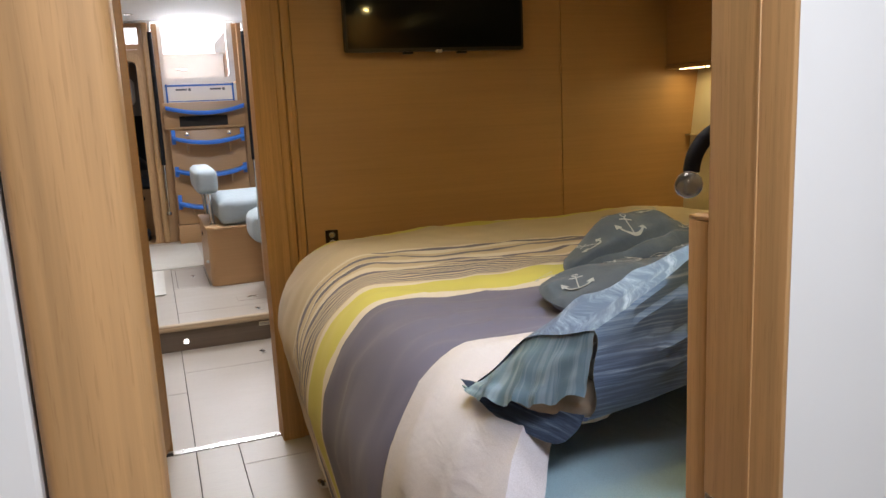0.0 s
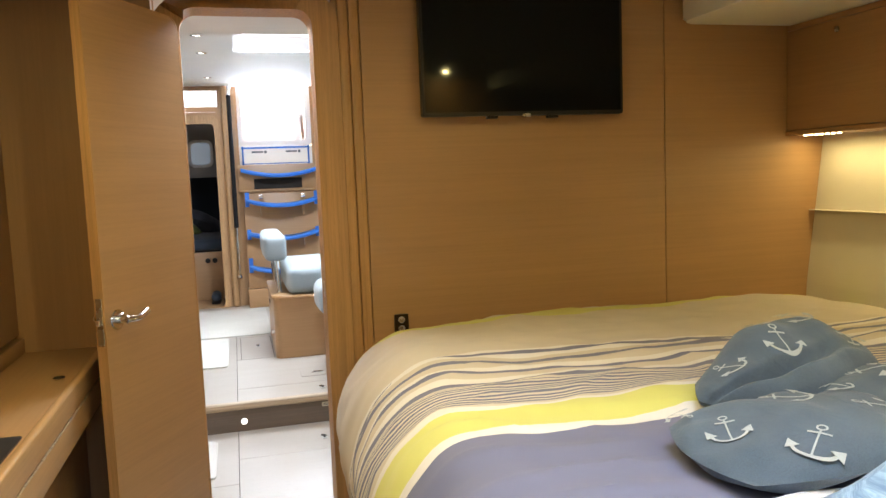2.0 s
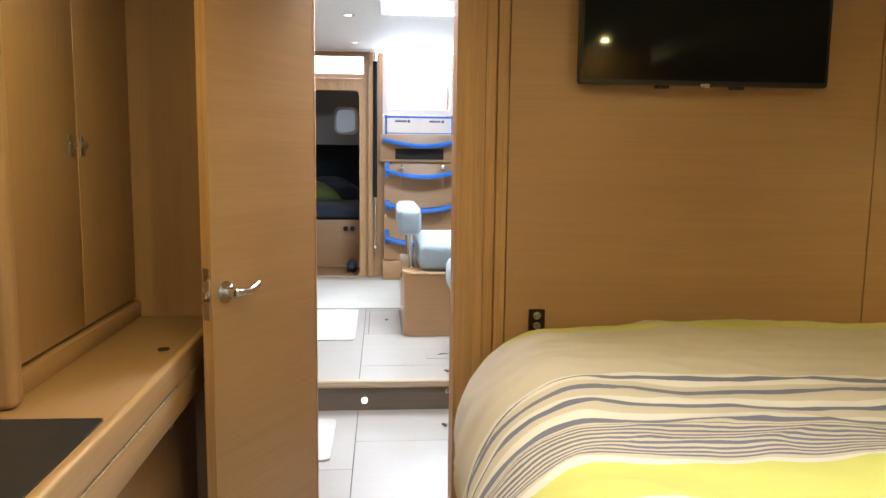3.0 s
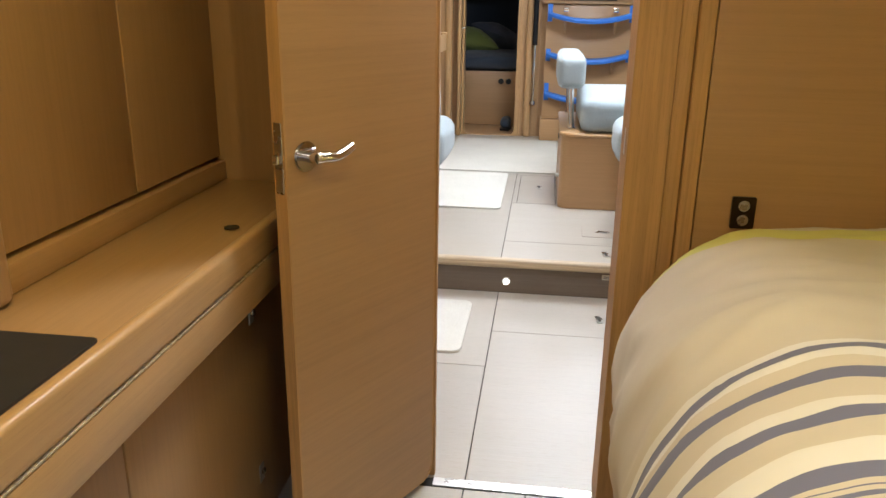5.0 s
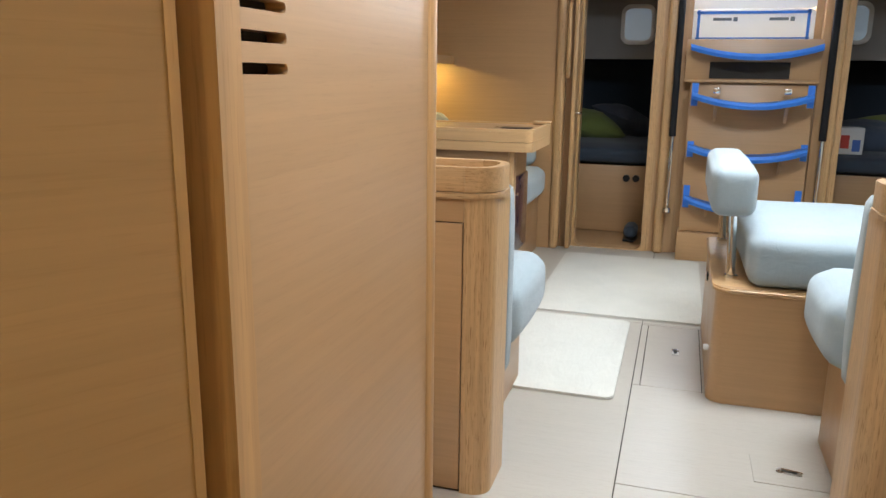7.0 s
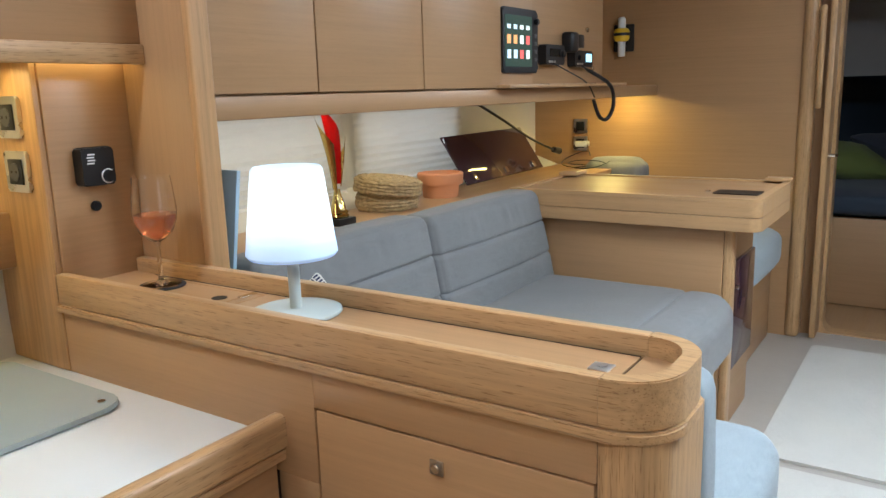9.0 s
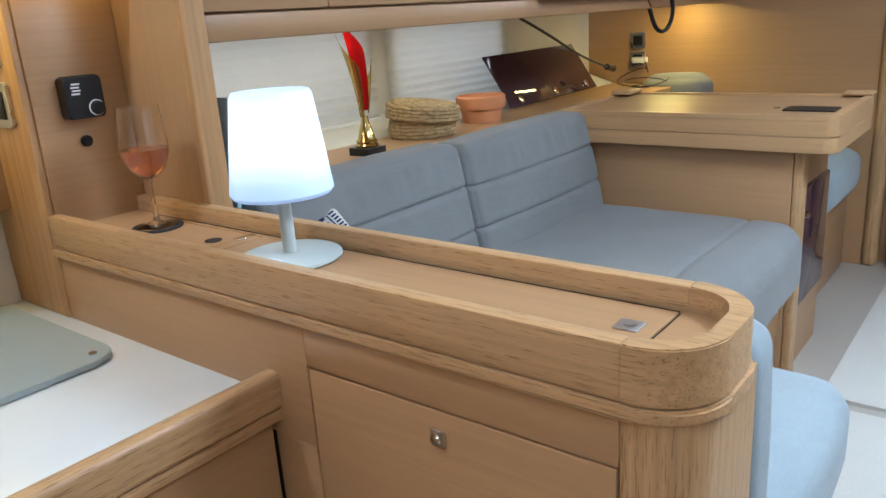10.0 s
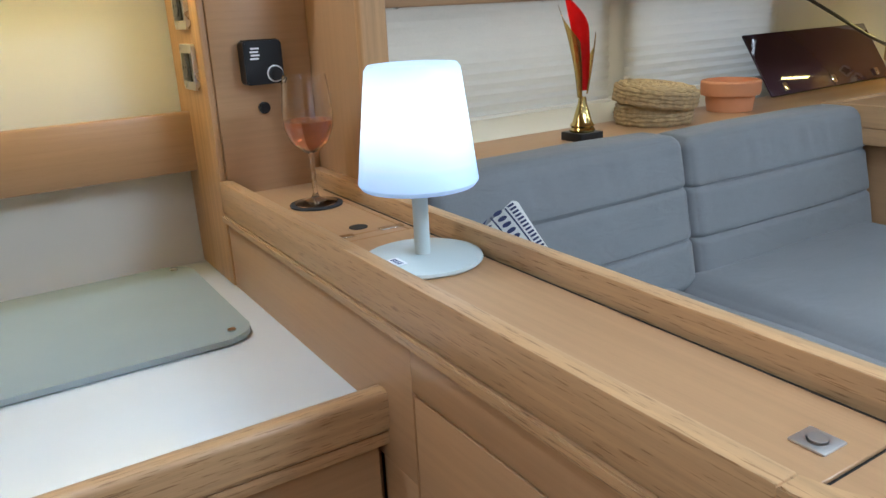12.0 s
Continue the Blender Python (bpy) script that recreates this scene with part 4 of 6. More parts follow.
anchored_pillow(0.38, 0.27, 0.08, pose(1.58, 1.16, 0.945, 0, -4, -10), 9, [(-0.06, 0.04, 70, 0.09), (0.09, -0.03, 70, 0.08)], "slate blue pillow with white anchors lying behind")

read_lamp = thing("reading_lamp", (1.08, 0.27, 1.26), "black gooseneck reading lamp with a clear round head", "lamp")
part("wall_plate", cyl((1.08, 0.264, 1.29), (1.08, 0.282, 1.29), 0.03, b=0.004), black_plastic, read_lamp)
part("gooseneck", tube([(1.08, 0.28, 1.29), (1.075, 0.34, 1.297), (1.04, 0.41, 1.305), (0.98, 0.445, 1.306), (0.935, 0.452, 1.295), (0.914, 0.452, 1.27), (0.91, 0.452, 1.25)], 0.0098, 12, 2), black_foam, read_lamp)
lm = look((0.905, 0.45, 1.235), (0.72, 0.2, 1.16))
clear = mat("clear_plastic", (0.86, 0.92, 0.95), 0.03, 0.0, Transmission_Weight=0.97, IOR=1.45)
part("head", turned(lathe([(0.0, 0.022), (0.010, 0.02), (0.0145, 0.011), (0.0168, -0.001), (0.0160, -0.002)], (0, 0, 0)), lm), chrome, read_lamp)
part("lens", turned(lathe([(0.0, -0.017), (0.008, -0.0155), (0.0140, -0.010), (0.0160, 0.0), (0.012, 0.004), (0.0, 0.005)], (0, 0, 0)), lm), clear, read_lamp, "clear faceted lens")

# ---- padded post ----
post = thing("padded_post", (0.918, 3.81, 0.0), "black foam-padded steel compression post", "post")
part("padding", cyl((0.918, 3.81, 0.10), (0.918, 3.81, 2.168), 0.058, seg=28, b=0.006), black_foam, post)
part("foot", cyl((0.918, 3.81, 0.0), (0.918, 3.81, 0.099), 0.03, seg=24), chrome, post)


# ---- galley ----
galley = thing("galley_cabinet", (-1.0, 4.0, 0.0), "oak galley base cabinet with drawers", "cabinet")
part("body", bx(-1.425, 3.625, 0.0, -0.645, 4.44, 0.84, 0.0), veneer_y, galley)
part("drawer_front", bx(-0.644, 3.64, 0.55, -0.618, 4.425, 0.822, 0.004), veneer_y, galley)
part("drawer_front", bx(-0.644, 3.64, 0.12, -0.618, 4.425, 0.546, 0.004), veneer_y, galley)
top = thing("worktop", (-1.0, 4.0, 0.841), "pale grey galley worktop with a raised oak fiddle", "worktop")
part("slab", bx(-1.445, 3.625, 0.8405, -0.632, 4.44, 0.865, 0.002), worktop_grey, top)
part("fiddle", bx(-0.631, 3.625, 0.845, -0.600, 4.444, 0.906, 0.010, 3), oak_y, top, "raised oak fiddle rail")
part("fiddle_base", bx(-0.628, 3.625, 0.824, -0.606, 4.444, 0.8445, 0.004), oak_y, top)
glass_green = plain("frosted_green_glass", (0.34, 0.395, 0.385), 0.12, 0.06, 3, bumpy=0.0)
lid = thing("sink_cover", (-1.15, 4.1, 0.866), "frosted greenish glass cover on the worktop", "cover")
part("pane", prism(rrect(-1.41, 3.70, -0.955, 4.385, 0.05), 0.868, 0.878, 0.002), glass_green, lid)
for px, py in ((-0.99, 4.35), (-1.38, 4.35), (-0.99, 3.74)):
    part("pad", cyl((px, py, 0.8651), (px, py, 0.8805), 0.007), steel, lid)
shelf = thing("galley_shelf", (-1.43, 4.0, 1.08), "oak shelf board along the cream hull", "shelf")
part("fiddle_board", bx(-1.412, 3.63, 1.075, -1.385, 4.443, 1.195, 0.006), veneer_y, shelf)
part("shelf_board", bx(-1.47, 3.63, 1.075, -1.413, 4.443, 1.09, 0.0), veneer_y, shelf)
upper = thing("galley_locker", (-1.3, 4.0, 1.50), "oak overhead galley locker with a light strip", "cabinet")
part("body", bx(-1.53, 3.625, 1.52, -1.16, 4.635, 2.165, 0.004), veneer_y, upper)
part("valance", bx(-1.175, 3.625, 1.495, -1.15, 4.635, 1.535, 0.004), oak_y, upper)
part("light_strip", bx(-1.225, 3.7, 1.511, -1.19, 4.625, 1.5195, 0.002), mat("strip_diffuser", (1, 0.85, 0.5), 0.5, Emission_Color=(1, 0.72, 0.25, 1), Emission_Strength=5), upper, "glowing warm light strip")

# tower at the end of the bar
tower = setting("wall_tower", bx(-1.455, 4.444, 0.0, -1.245, 4.634, 1.52, 0.0), veneer_z, "oak veneer tower beside the bar")
part("face", bx(-1.455, 4.43, 0.866, -1.232, 4.4435, 1.52, 0.003), oak_post, tower)
part("side", bx(-1.2445, 4.444, 1.02, -1.228, 4.634, 1.52, 0.002), veneer_y, tower)
part("partition", bx(-1.74, 4.635, 0.16, -1.0205, 4.66, 2.3, 0.002), veneer_z, tower)
part("partition_edge", bx(-1.02, 4.632, 0.9945, -0.997, 4.684, 2.3, 0.006, 3), oak_post, tower)


def socket(cx, cz):
    s = thing("wall_socket", (cx, 4.43, cz - 0.04), "square steel wall socket with a black insert", "socket", "sockets by the galley")
    part("plate", prism(rrect(cx - 0.042, cz - 0.042, cx + 0.042, cz + 0.042, 0.006), 4.4215, 4.4295, 0.002, "xz"), steel, s)
    part("insert", bx(cx - 0.026, 4.419, cz - 0.026, cx + 0.026, 4.4225, cz + 0.026, 0.002), black_plastic, s)
    part("outlet", cyl((cx, 4.420, cz), (cx, 4.4165, cz), 0.019, b=0.001), plain("dark_grey_plastic", (0.06, 0.06, 0.065), 0.4), s)
    for d in (-0.009, 0.009):
        part("pin_hole", cyl((cx + d, 4.4172, cz), (cx + d, 4.416, cz), 0.0026), dark_gap, s)


socket(-1.315, 1.285)
socket(-1.322, 1.395)
th = thing("thermostat", (-1.225, 4.53, 1.25), "black heater control with a white ringed dial", "thermostat")
part("case", prism(rrect(4.494, 1.25, 4.566, 1.328, 0.006), -1.2278, -1.196, 0.003, "yz"), black_plastic, th)
part("dial", cyl((-1.196, 4.549, 1.268), (-1.186, 4.549, 1.268), 0.0125, b=0.002), black_plastic, th)
ro, ri = arc(4.549, 1.268, 0.0155, 0, 360, 24)[:-1], arc(4.549, 1.268, 0.0132, 0, 360, 24)[:-1]
part("dial_ring", ring(ro, ri, -1.1965, -1.1948, "yz"), plain("white_print_plastic", (0.75, 0.75, 0.75), 0.5), th)
for k in range(4):
    part("mark", bx(-1.1962, 4.508 - 0.003 + 0.002 * (k % 2), 1.295 + 0.006 * k, -1.1952, 4.521 + 0.002 * (k % 2), 1.298 + 0.006 * k, 0), bpy.data.materials["white_print_plastic"], th)
for k in range(10):
    part("vent_slot", bx(-1.219 + 0.0, 4.498 + 0.0065 * k, 1.3275, -1.2, 4.501 + 0.0065 * k, 1.3295, 0), dark_gap, th)
part("round_sensor", cyl((-1.2278, 4.53, 1.205), (-1.218, 4.53, 1.205), 0.011, b=0.002), black_plastic, th)

# ---- bar counters ----
def bar(mirror, cx, x_far, label):
    """A counter with a raised rim and a rounded end; x runs outwards from cx when mirror is 1."""
    fx = lambda x: cx + mirror * x
    b = thing("bar_counter", (fx(-0.6), 4.53, 0.16 if mirror < 0 else 0.0), label, "counter")

    def flip(pts):
        return [(fx(x), y) for x, y in pts][::-1 if mirror < 0 else 1]
    L = x_far
    R = 0.075
    outer = [(L, 4.430)] + arc(0.0 - R, 4.430 + R, R, -90, 0, 8) + arc(0.0 - R, 4.636 - R, R, 0, 90, 8) + [(L, 4.636)]
    r2 = 0.052
    inner = [(L, 4.453)] + arc(-0.023 - r2, 4.453 + r2, r2, -90, 0, 8) + arc(-0.023 - r2, 4.613 - r2, r2, 0, 90, 8) + [(L, 4.613)]
    J = -0.085
    part("rim", bx(min(fx(L), fx(J)) + 0.0004, 4.430, 1.012, max(fx(L), fx(J)) - 0.0004, 4.453, 1.076, 0.0022, 2), oak_x, b, "solid oak rim")
    part("rim", bx(min(fx(L), fx(J)) + 0.0004, 4.613, 1.012, max(fx(L), fx(J)) - 0.0004, 4.636, 1.076, 0.0022, 2), oak_x, b, "solid oak rim")
    bend = [(J, 4.430)] + outer[1:-1] + [(J, 4.636), (J, 4.613)] + inner[1:-1][::-1] + [(J, 4.453)]
    part("rim_end", prism(flip(bend), 1.012, 1.076, 0.0018), oak_x, b, "rounded oak end of the rim")
    low = [(L, 4.427)] + arc(0.003 - R, 4.427 + R, R, -90, 0, 8) + arc(0.003 - R, 4.639 - R, R, 0, 90, 8) + [(L, 4.639)]
    part("rim_base", prism(flip(low), 0.994, 1.0105, 0.003), oak_x, b)
    # dark colour replaces the shade in the shallow gaps round the lids
    part("deck", prism(flip([(p[0], p[1]) for p in inner]), 1.011, 1.0400, 0.0), dark_gap, b)
    lid_end = [(-0.088, 4.4565)] + arc(-0.026 - r2, 4.4565 + r2, r2, -90, 0, 8) + arc(-0.026 - r2, 4.6095 - r2, r2, 0, 90, 8) + [(-0.088, 4.6095)]
    part("deck_end", prism(flip(lid_end), 1.043, 1.0468, 0.0006), veneer_x, b)
    part("body", prism(flip([(L, 4.447), (-0.0877, 4.447), (-0.0877, 4.62), (L, 4.62)]), 0.0, 0.993), veneer_x, b)
    postp = [(-0.0872, 4.437)] + arc(-0.008 - 0.05, 4.437 + 0.05, 0.05, -85, 0, 8) + [(-0.008, 4.625), (-0.0872, 4.625)]
    part("corner_post", prism(flip(postp), 0.126, 0.9935), oak_z, b, "rounded solid oak corner post")
    return b, fx


lbar, fx = bar(1, 0.03, -1.272, "oak bar counter with a raised rim and a locker below")
part("shadow_gap", bx(-1.24, 4.4455, 0.0, -0.0585, 4.4468, 0.993, 0), dark_gap, lbar)
part("door", bx(-0.531, 4.4345, 0.17, -0.0605, 4.4452, 0.929, 0.002), veneer_x, lbar)
part("top_rail", bx(-0.5342, 4.4345, 0.9325, -0.0578, 4.4452, 0.9935, 0.0008), veneer_x, lbar)
part("stile", bx(-0.625, 4.4345, 0.0, -0.5345, 4.4452, 0.7998, 0.0008), veneer_x, lbar)
part("back_board", bx(-1.24, 4.4345, 0.80, -0.5345, 4.4452, 0.9935, 0.0008), veneer_x, lbar)
keyp = part("push_lock", bx(-0.3105, 4.431, 0.8805, -0.2875, 4.434, 0.9035, 0.0012), steel, lbar, "square steel push lock")
part("button", cyl((-0.299, 4.431, 0.892), (-0.299, 4.426, 0.892), 0.0072, b=0.002), chrome, keyp)
part("deck_lid", bx(-0.80, 4.4575, 1.043, -0.062, 4.6035, 1.047, 0.0008, 1), veneer_x, lbar)
part("deck_lid", bx(-1.05, 4.478, 1.043, -0.83, 4.590, 1.047, 0.0008, 1), veneer_x, lbar)
for q in ((-1.235, 4.4565, -1.0525, 4.6095), (-1.05, 4.4565, -0.8025, 4.4755), (-1.05, 4.5925, -0.8025, 4.6095), (-0.8275, 4.478, -0.8025, 4.590)):
    part("deck_board", bx(q[0], q[1], 1.043, q[2], q[3], 1.0468, 0.0006, 1), veneer_x, lbar)
lk = part("deck_lock", bx(-0.1085, 4.5225, 1.0471, -0.0785, 4.5515, 1.0495, 0.001), satin_steel, lbar, "square steel deck lock")
part("button", cyl((-0.093, 4.537, 1.0495), (-0.093, 4.537, 1.0515), 0.0085, b=0.001), satin_steel, lk)
# dark strip laid along the rim's foot as the groove's shadow
part("joint", bx(-1.15, 4.6018, 1.044, -0.062, 4.6045, 1.0475, 0), dark_gap, lbar)
part("finger_hole", cyl((-0.862, 4.535, 1.0473), (-0.862, 4.535, 1.0482), 0.015), dark_gap, lbar)
for hy in (4.49, 4.575):
    part("hinge", bx(-0.835, hy - 0.02, 1.0445, -0.82, hy + 0.02, 1.049, 0.001, 1), chrome, lbar)
rbar, fx2 = bar(-1, 0.903, -1.4, "oak bar counter opposite with a raised rim")
part("shadow_gap", bx(0.992, 4.4455, 0.0, 1.7, 4.4468, 0.993, 0), dark_gap, rbar)
part("door", bx(0.9935, 4.4345, 0.17, 1.6, 4.4452, 0.929, 0.002), veneer_x, rbar)
part("top_rail", bx(0.991, 4.4345, 0.9325, 1.7, 4.4452, 0.9935, 0.002), veneer_x, rbar)

# lamp on the bar
tl = thing("table_lamp", (-0.655, 4.53, 1.047), "pale cordless table lamp with a glowing white shade", "lamp")
pale = plain("pale_green_plastic", (0.50, 0.56, 0.54), 0.5)
shade_mat = mat("glowing_shade", (0.62, 0.68, 0.74), 0.45, Emission_Color=(0.86, 0.94, 1.0, 1), Emission_Strength=1.0)
sn, slk, sp_ = nodes(shade_mat)
sc, ss = sn.new("ShaderNodeTexCoord"), sn.new("ShaderNodeSeparateXYZ")
slk.new(sc.outputs["Object"], ss.inputs[0])
zr = sn.new("ShaderNodeMapRange")
zr.inputs["From Min"].default_value, zr.inputs["From Max"].default_value = 0.105, 0.26
slk.new(ss.outputs["Z"], zr.inputs["Value"])
glow = ramp(shade_mat, zr.outputs[0], [(0.0, (0.12, 0.25, 0.44)), (0.16, (0.26, 0.43, 0.64)), (0.36, (0.72, 0.86, 0.96)), (0.52, (1.0, 1.0, 1.0)), (0.84, (0.8, 0.9, 0.96)), (1.0, (0.30, 0.42, 0.52))])
slk.new(glow.outputs[0], sp_.inputs["Emission Color"])
part("base", lathe([(0.0, 0.0), (0.078, 0.0), (0.081, 0.003), (0.080, 0.007), (0.074, 0.009), (0.02, 0.011), (0.0, 0.011)], (-0.655, 4.53, 1.0472), 48), pale, tl)
part("stem", cyl((-0.655, 4.53, 1.055), (-0.655, 4.53, 1.17), 0.0105), pale, tl)
part("shade", lathe([(0.0, 0.112), (0.03, 0.109), (0.074, 0.104), (0.0785, 0.110), (0.0605, 0.252), (0.056, 0.258), (0.0, 0.260)], (-0.655, 4.53, 1.047), 48), shade_mat, tl, "glowing white plastic shade")
part("label_sticker", prism(rrect(-0.658, 4.475, -0.628, 4.492, 0.003), 1.0575, 1.0585), plain("white_sticker", (0.7, 0.72, 0.74), 0.5), tl)
for k in range(4):
    part("sticker_print", bx(-0.653 + 0.006 * k, 4.479, 1.0585, -0.650 + 0.006 * k, 4.487, 1.059, 0), plain("navy_print", (0.05, 0.07, 0.15), 0.6), tl)

# wine glass on its coaster
whole("coaster", lathe([(0.0, 0.0), (0.046, 0.0), (0.047, 0.002), (0.046, 0.0035), (0.0, 0.0035)], (-1.045, 4.543, 1.0475), 40), plain("black_felt", (0.015, 0.015, 0.017), 0.9), "round black coaster on the bar", "coaster")
wg = thing("wine_glass", (-1.045, 4.543, 1.051), "stemmed glass half full of rose wine", "wine glass")
clear_glass = mat("clear_glass", (1, 1, 1), 0.0, 0.0, Transmission_Weight=1.0, IOR=1.45)
wine = mat("rose_wine", (0.95, 0.42, 0.22), 0.0, 0.0, Transmission_Weight=1.0, IOR=1.34)
G = (-1.045, 4.543, 1.0512)
part("foot_and_stem", lathe([(0.0000, 0.0000), (0.0374, 0.0000), (0.0380, 0.0016), (0.0220, 0.0042), (0.0066, 0.0104), (0.0042, 0.0208), (0.0039, 0.0780), (0.0066, 0.0884), (0.0000, 0.0905)], G, 40), clear_glass, wg)
part("bowl", lathe([(0.0000, 0.0894), (0.0132, 0.0915), (0.0330, 0.1092), (0.0424, 0.1352), (0.0435, 0.1560), (0.0396, 0.1976), (0.0369, 0.2215), (0.0358, 0.2215), (0.0385, 0.1976), (0.0424, 0.1560), (0.0413, 0.1352), (0.0319, 0.1102), (0.0132, 0.0931), (0.0000, 0.0920)], G, 40), clear_glass, wg)
part("wine", lathe([(0.0000, 0.0924), (0.0132, 0.0934), (0.0317, 0.1106), (0.0409, 0.1352), (0.0416, 0.1456), (0.0000, 0.1456)], G, 40), wine, wg, "pale pink wine")

# ---- saloon, starboard settee ----
settee = thing("settee", (-0.7, 5.4, 0.16), "L-shaped settee on an oak base with blue-grey cushions", "sofa")
part("base", bx(-1.2, 4.76, 0.16, -0.34, 6.19, 0.50, 0.004), veneer_y, settee)
part("base", bx(-0.3395, 4.76, 0.16, -0.07, 5.31, 0.464, 0.004), veneer_y, settee)


def sewn_seat(bm, seam):
    """A seat cushion with a sewn seam behind its front roll."""
    top = max(v.co.z for v in bm.verts)
    for v in bm.verts:
        if v.co.z > top - 0.05:
            v.co.z -= 0.009 * math.exp(-((v.co.x - seam) / 0.009) ** 2)
            v.co.z += 0.003 * noise.noise(Vector((v.co.x * 9, v.co.y * 7, 2.0)))
    return bm


part("seat_cushion", sewn_seat(cushion(-1.0, 5.385, 0.502, -0.275, 6.19, 0.735, 0.07, 0.012, 64, 1), -0.43), shaded_cushion, settee)
part("seat_cushion", cushion(-1.0, 4.757, 0.50, -0.33, 5.38, 0.728, 0.05, 0.010, 16, 2), shaded_cushion, settee)
part("end_seat_cushion", cushion(-0.325, 4.757, 0.465, 0.022, 5.335, 0.672, 0.065, 0.010, 16, 6), lit_cushion, settee, "end seat cushion in the lit tone of the blue-grey cloth")


def back_cushion(x, y0, y1, z0, z1, th_, seed):
    """An upholstered back with three padded channels."""
    bm = cushion(x - th_, y0, z0, x, y1, z1, 0.028, 0.008, 72, seed)
    for v in bm.verts:
        t = (v.co.z - z0) / (z1 - z0)
        if v.co.x > x - th_ * 0.5:
            for g in (0.33, 0.67):
                v.co.x -= 0.011 * math.exp(-((t - g) / 0.015) ** 2)
            # loose cloth gathers in upright creases over the top channel
            s = (v.co.y - y0) / (y1 - y0)
            loose = math.exp(-((t - 0.85) / 0.10) ** 2) * math.exp(-((s - 0.5) / 0.24) ** 2)
            crease = noise.noise(Vector((v.co.y * 34 + 3.0 * seed, v.co.z * 4 + v.co.y * 5, seed)))
            v.co.x += 0.0065 * loose * crease + 0.002 * noise.noise(Vector((v.co.y * 9, v.co.z * 14, seed + 5)))
        v.co.x -= 0.075 * t
    return bm


part("back_cushion", back_cushion(-0.93, 4.76, 5.447, 0.70, 1.058, 0.13, 3), shaded_cushion, settee, "blue-grey back cushion with sewn channels")
part("back_cushion", back_cushion(-0.93, 5.463, 6.195, 0.70, 1.048, 0.13, 4), shaded_cushion, settee, "blue-grey back cushion with sewn channels")
part("end_cushion", cushion(-1.0, 4.643, 0.42, 0.012, 4.755, 1.005, 0.034, 0.006, 24, 5), half_lit_cushion, settee)
sh = thing("side_shelf", (-1.45, 5.8, 0.97), "oak shelf behind the settee", "shelf")
part("board", bx(-1.745, 4.66, 0.975, -1.20, 7.60, 0.998, 0.002), veneer_y, sh)
part("front", bx(-1.26, 4.66, 0.44, -1.235, 7.60, 0.974, 0.0), veneer_y, sh)

# pleated blinds over the side windows
blind_cloth = cloth("pleated_blind", (0.66, 0.62, 0.53), 0.9, 500)
bn, bl_links, bp = nodes(blind_cloth)
tr, mx = bn.new("ShaderNodeBsdfTranslucent"), bn.new("ShaderNodeMixShader")
tr.inputs["Color"].default_value, mx.inputs[0].default_value = (0.75, 0.71, 0.62, 1), 0.4
bl_links.new(bp.outputs[0], mx.inputs[1])
bl_links.new(tr.outputs[0], mx.inputs[2])
bl_links.new(mx.outputs[0], bn["Material Output"].inputs[0])


def blind(y0, y1, z0, z1):
    bl = thing("pleated_blind", (-1.72, (y0 + y1) / 2, z0), "cream pleated blind drawn over the side window", "blind", "blinds over the windows")
    bm = bmesh.new()
    n, prev = 22, None
    for i in range(n + 1):
        z = z0 + (z1 - z0) * i / n
        o = (0.007 if i < 10 else 0.003) if i % 2 else 0.0
        cur = [bm.verts.new((-1.725 + o + 0.002 * math.sin(k * 1.7 + i), y0 + (y1 - y0) * k / 8 + (0.006 if i % 2 else 0) * (1 if k == 8 else 0), z)) for k in range(9)]
        if prev:
            for k in range(8):
                bm.faces.new((prev[k], prev[k + 1], cur[k + 1], cur[k]))
        prev = cur
    part("pleats", bm, blind_cloth, bl, smooth=False)
    part("rail", bx(-1.735, y0, z0 - 0.012, -1.705, y1, z0 + 0.004, 0.003), headliner, bl)
    for k in (0.3, 0.75):
        part("clip", bx(-1.712, y0 + (y1 - y0) * k - 0.006, z1 - 0.03, -1.70, y0 + (y1 - y0) * k + 0.006, z1 - 0.012, 0.002), steel, bl)


blind(4.75, 5.895, 1.045, 1.40)
blind(5.972, 6.778, 1.05, 1.40)
part("sill", prism([(-1.742, 1.052), (-1.742, 0.9985), (-1.585, 0.9985)], 4.67, 7.59, 0, "xz"), cream, bpy.data.objects["hull_saloon_starboard"])

# overhead lockers
ol = thing("saloon_locker", (-1.4, 5.8, 1.38), "row of oak veneer lockers over the side window", "cabinet")
part("body", bx(-1.78, 4.662, 1.40, -1.04, 6.2, 2.298, 0.0), veneer_y, ol)
part("bottom_rail", bx(-1.06, 4.662, 1.372, -1.025, 7.6, 1.424, 0.006), veneer_y, ol)
for y0, y1 in ((4.686, 5.018), (5.022, 5.468), (5.472, 5.93)):
    part("door", bx(-1.0395, y0, 1.428, -1.02, y1, 2.295, 0.003), veneer_y, ol)
part("instrument_panel", bx(-1.10, 5.935, 1.428, -1.06, 6.93, 2.295, 0.003), veneer_y, ol)
part("shelf", bx(-1.10, 5.90, 1.425, -0.97, 7.0, 1.437, 0.003), oak_y, ol)

# ---- chart table ----
nav = thing("chart_table", (-0.65, 6.5, 0.16), "oak chart table with a raised rim", "table")
NO = arc(-0.21 - 0.04, 6.16 + 0.04, 0.04, -90, 0, 6) + arc(-0.21 - 0.04, 6.72 - 0.04, 0.04, 0, 90, 6) + [(-1.12, 6.72), (-1.12, 6.16)]
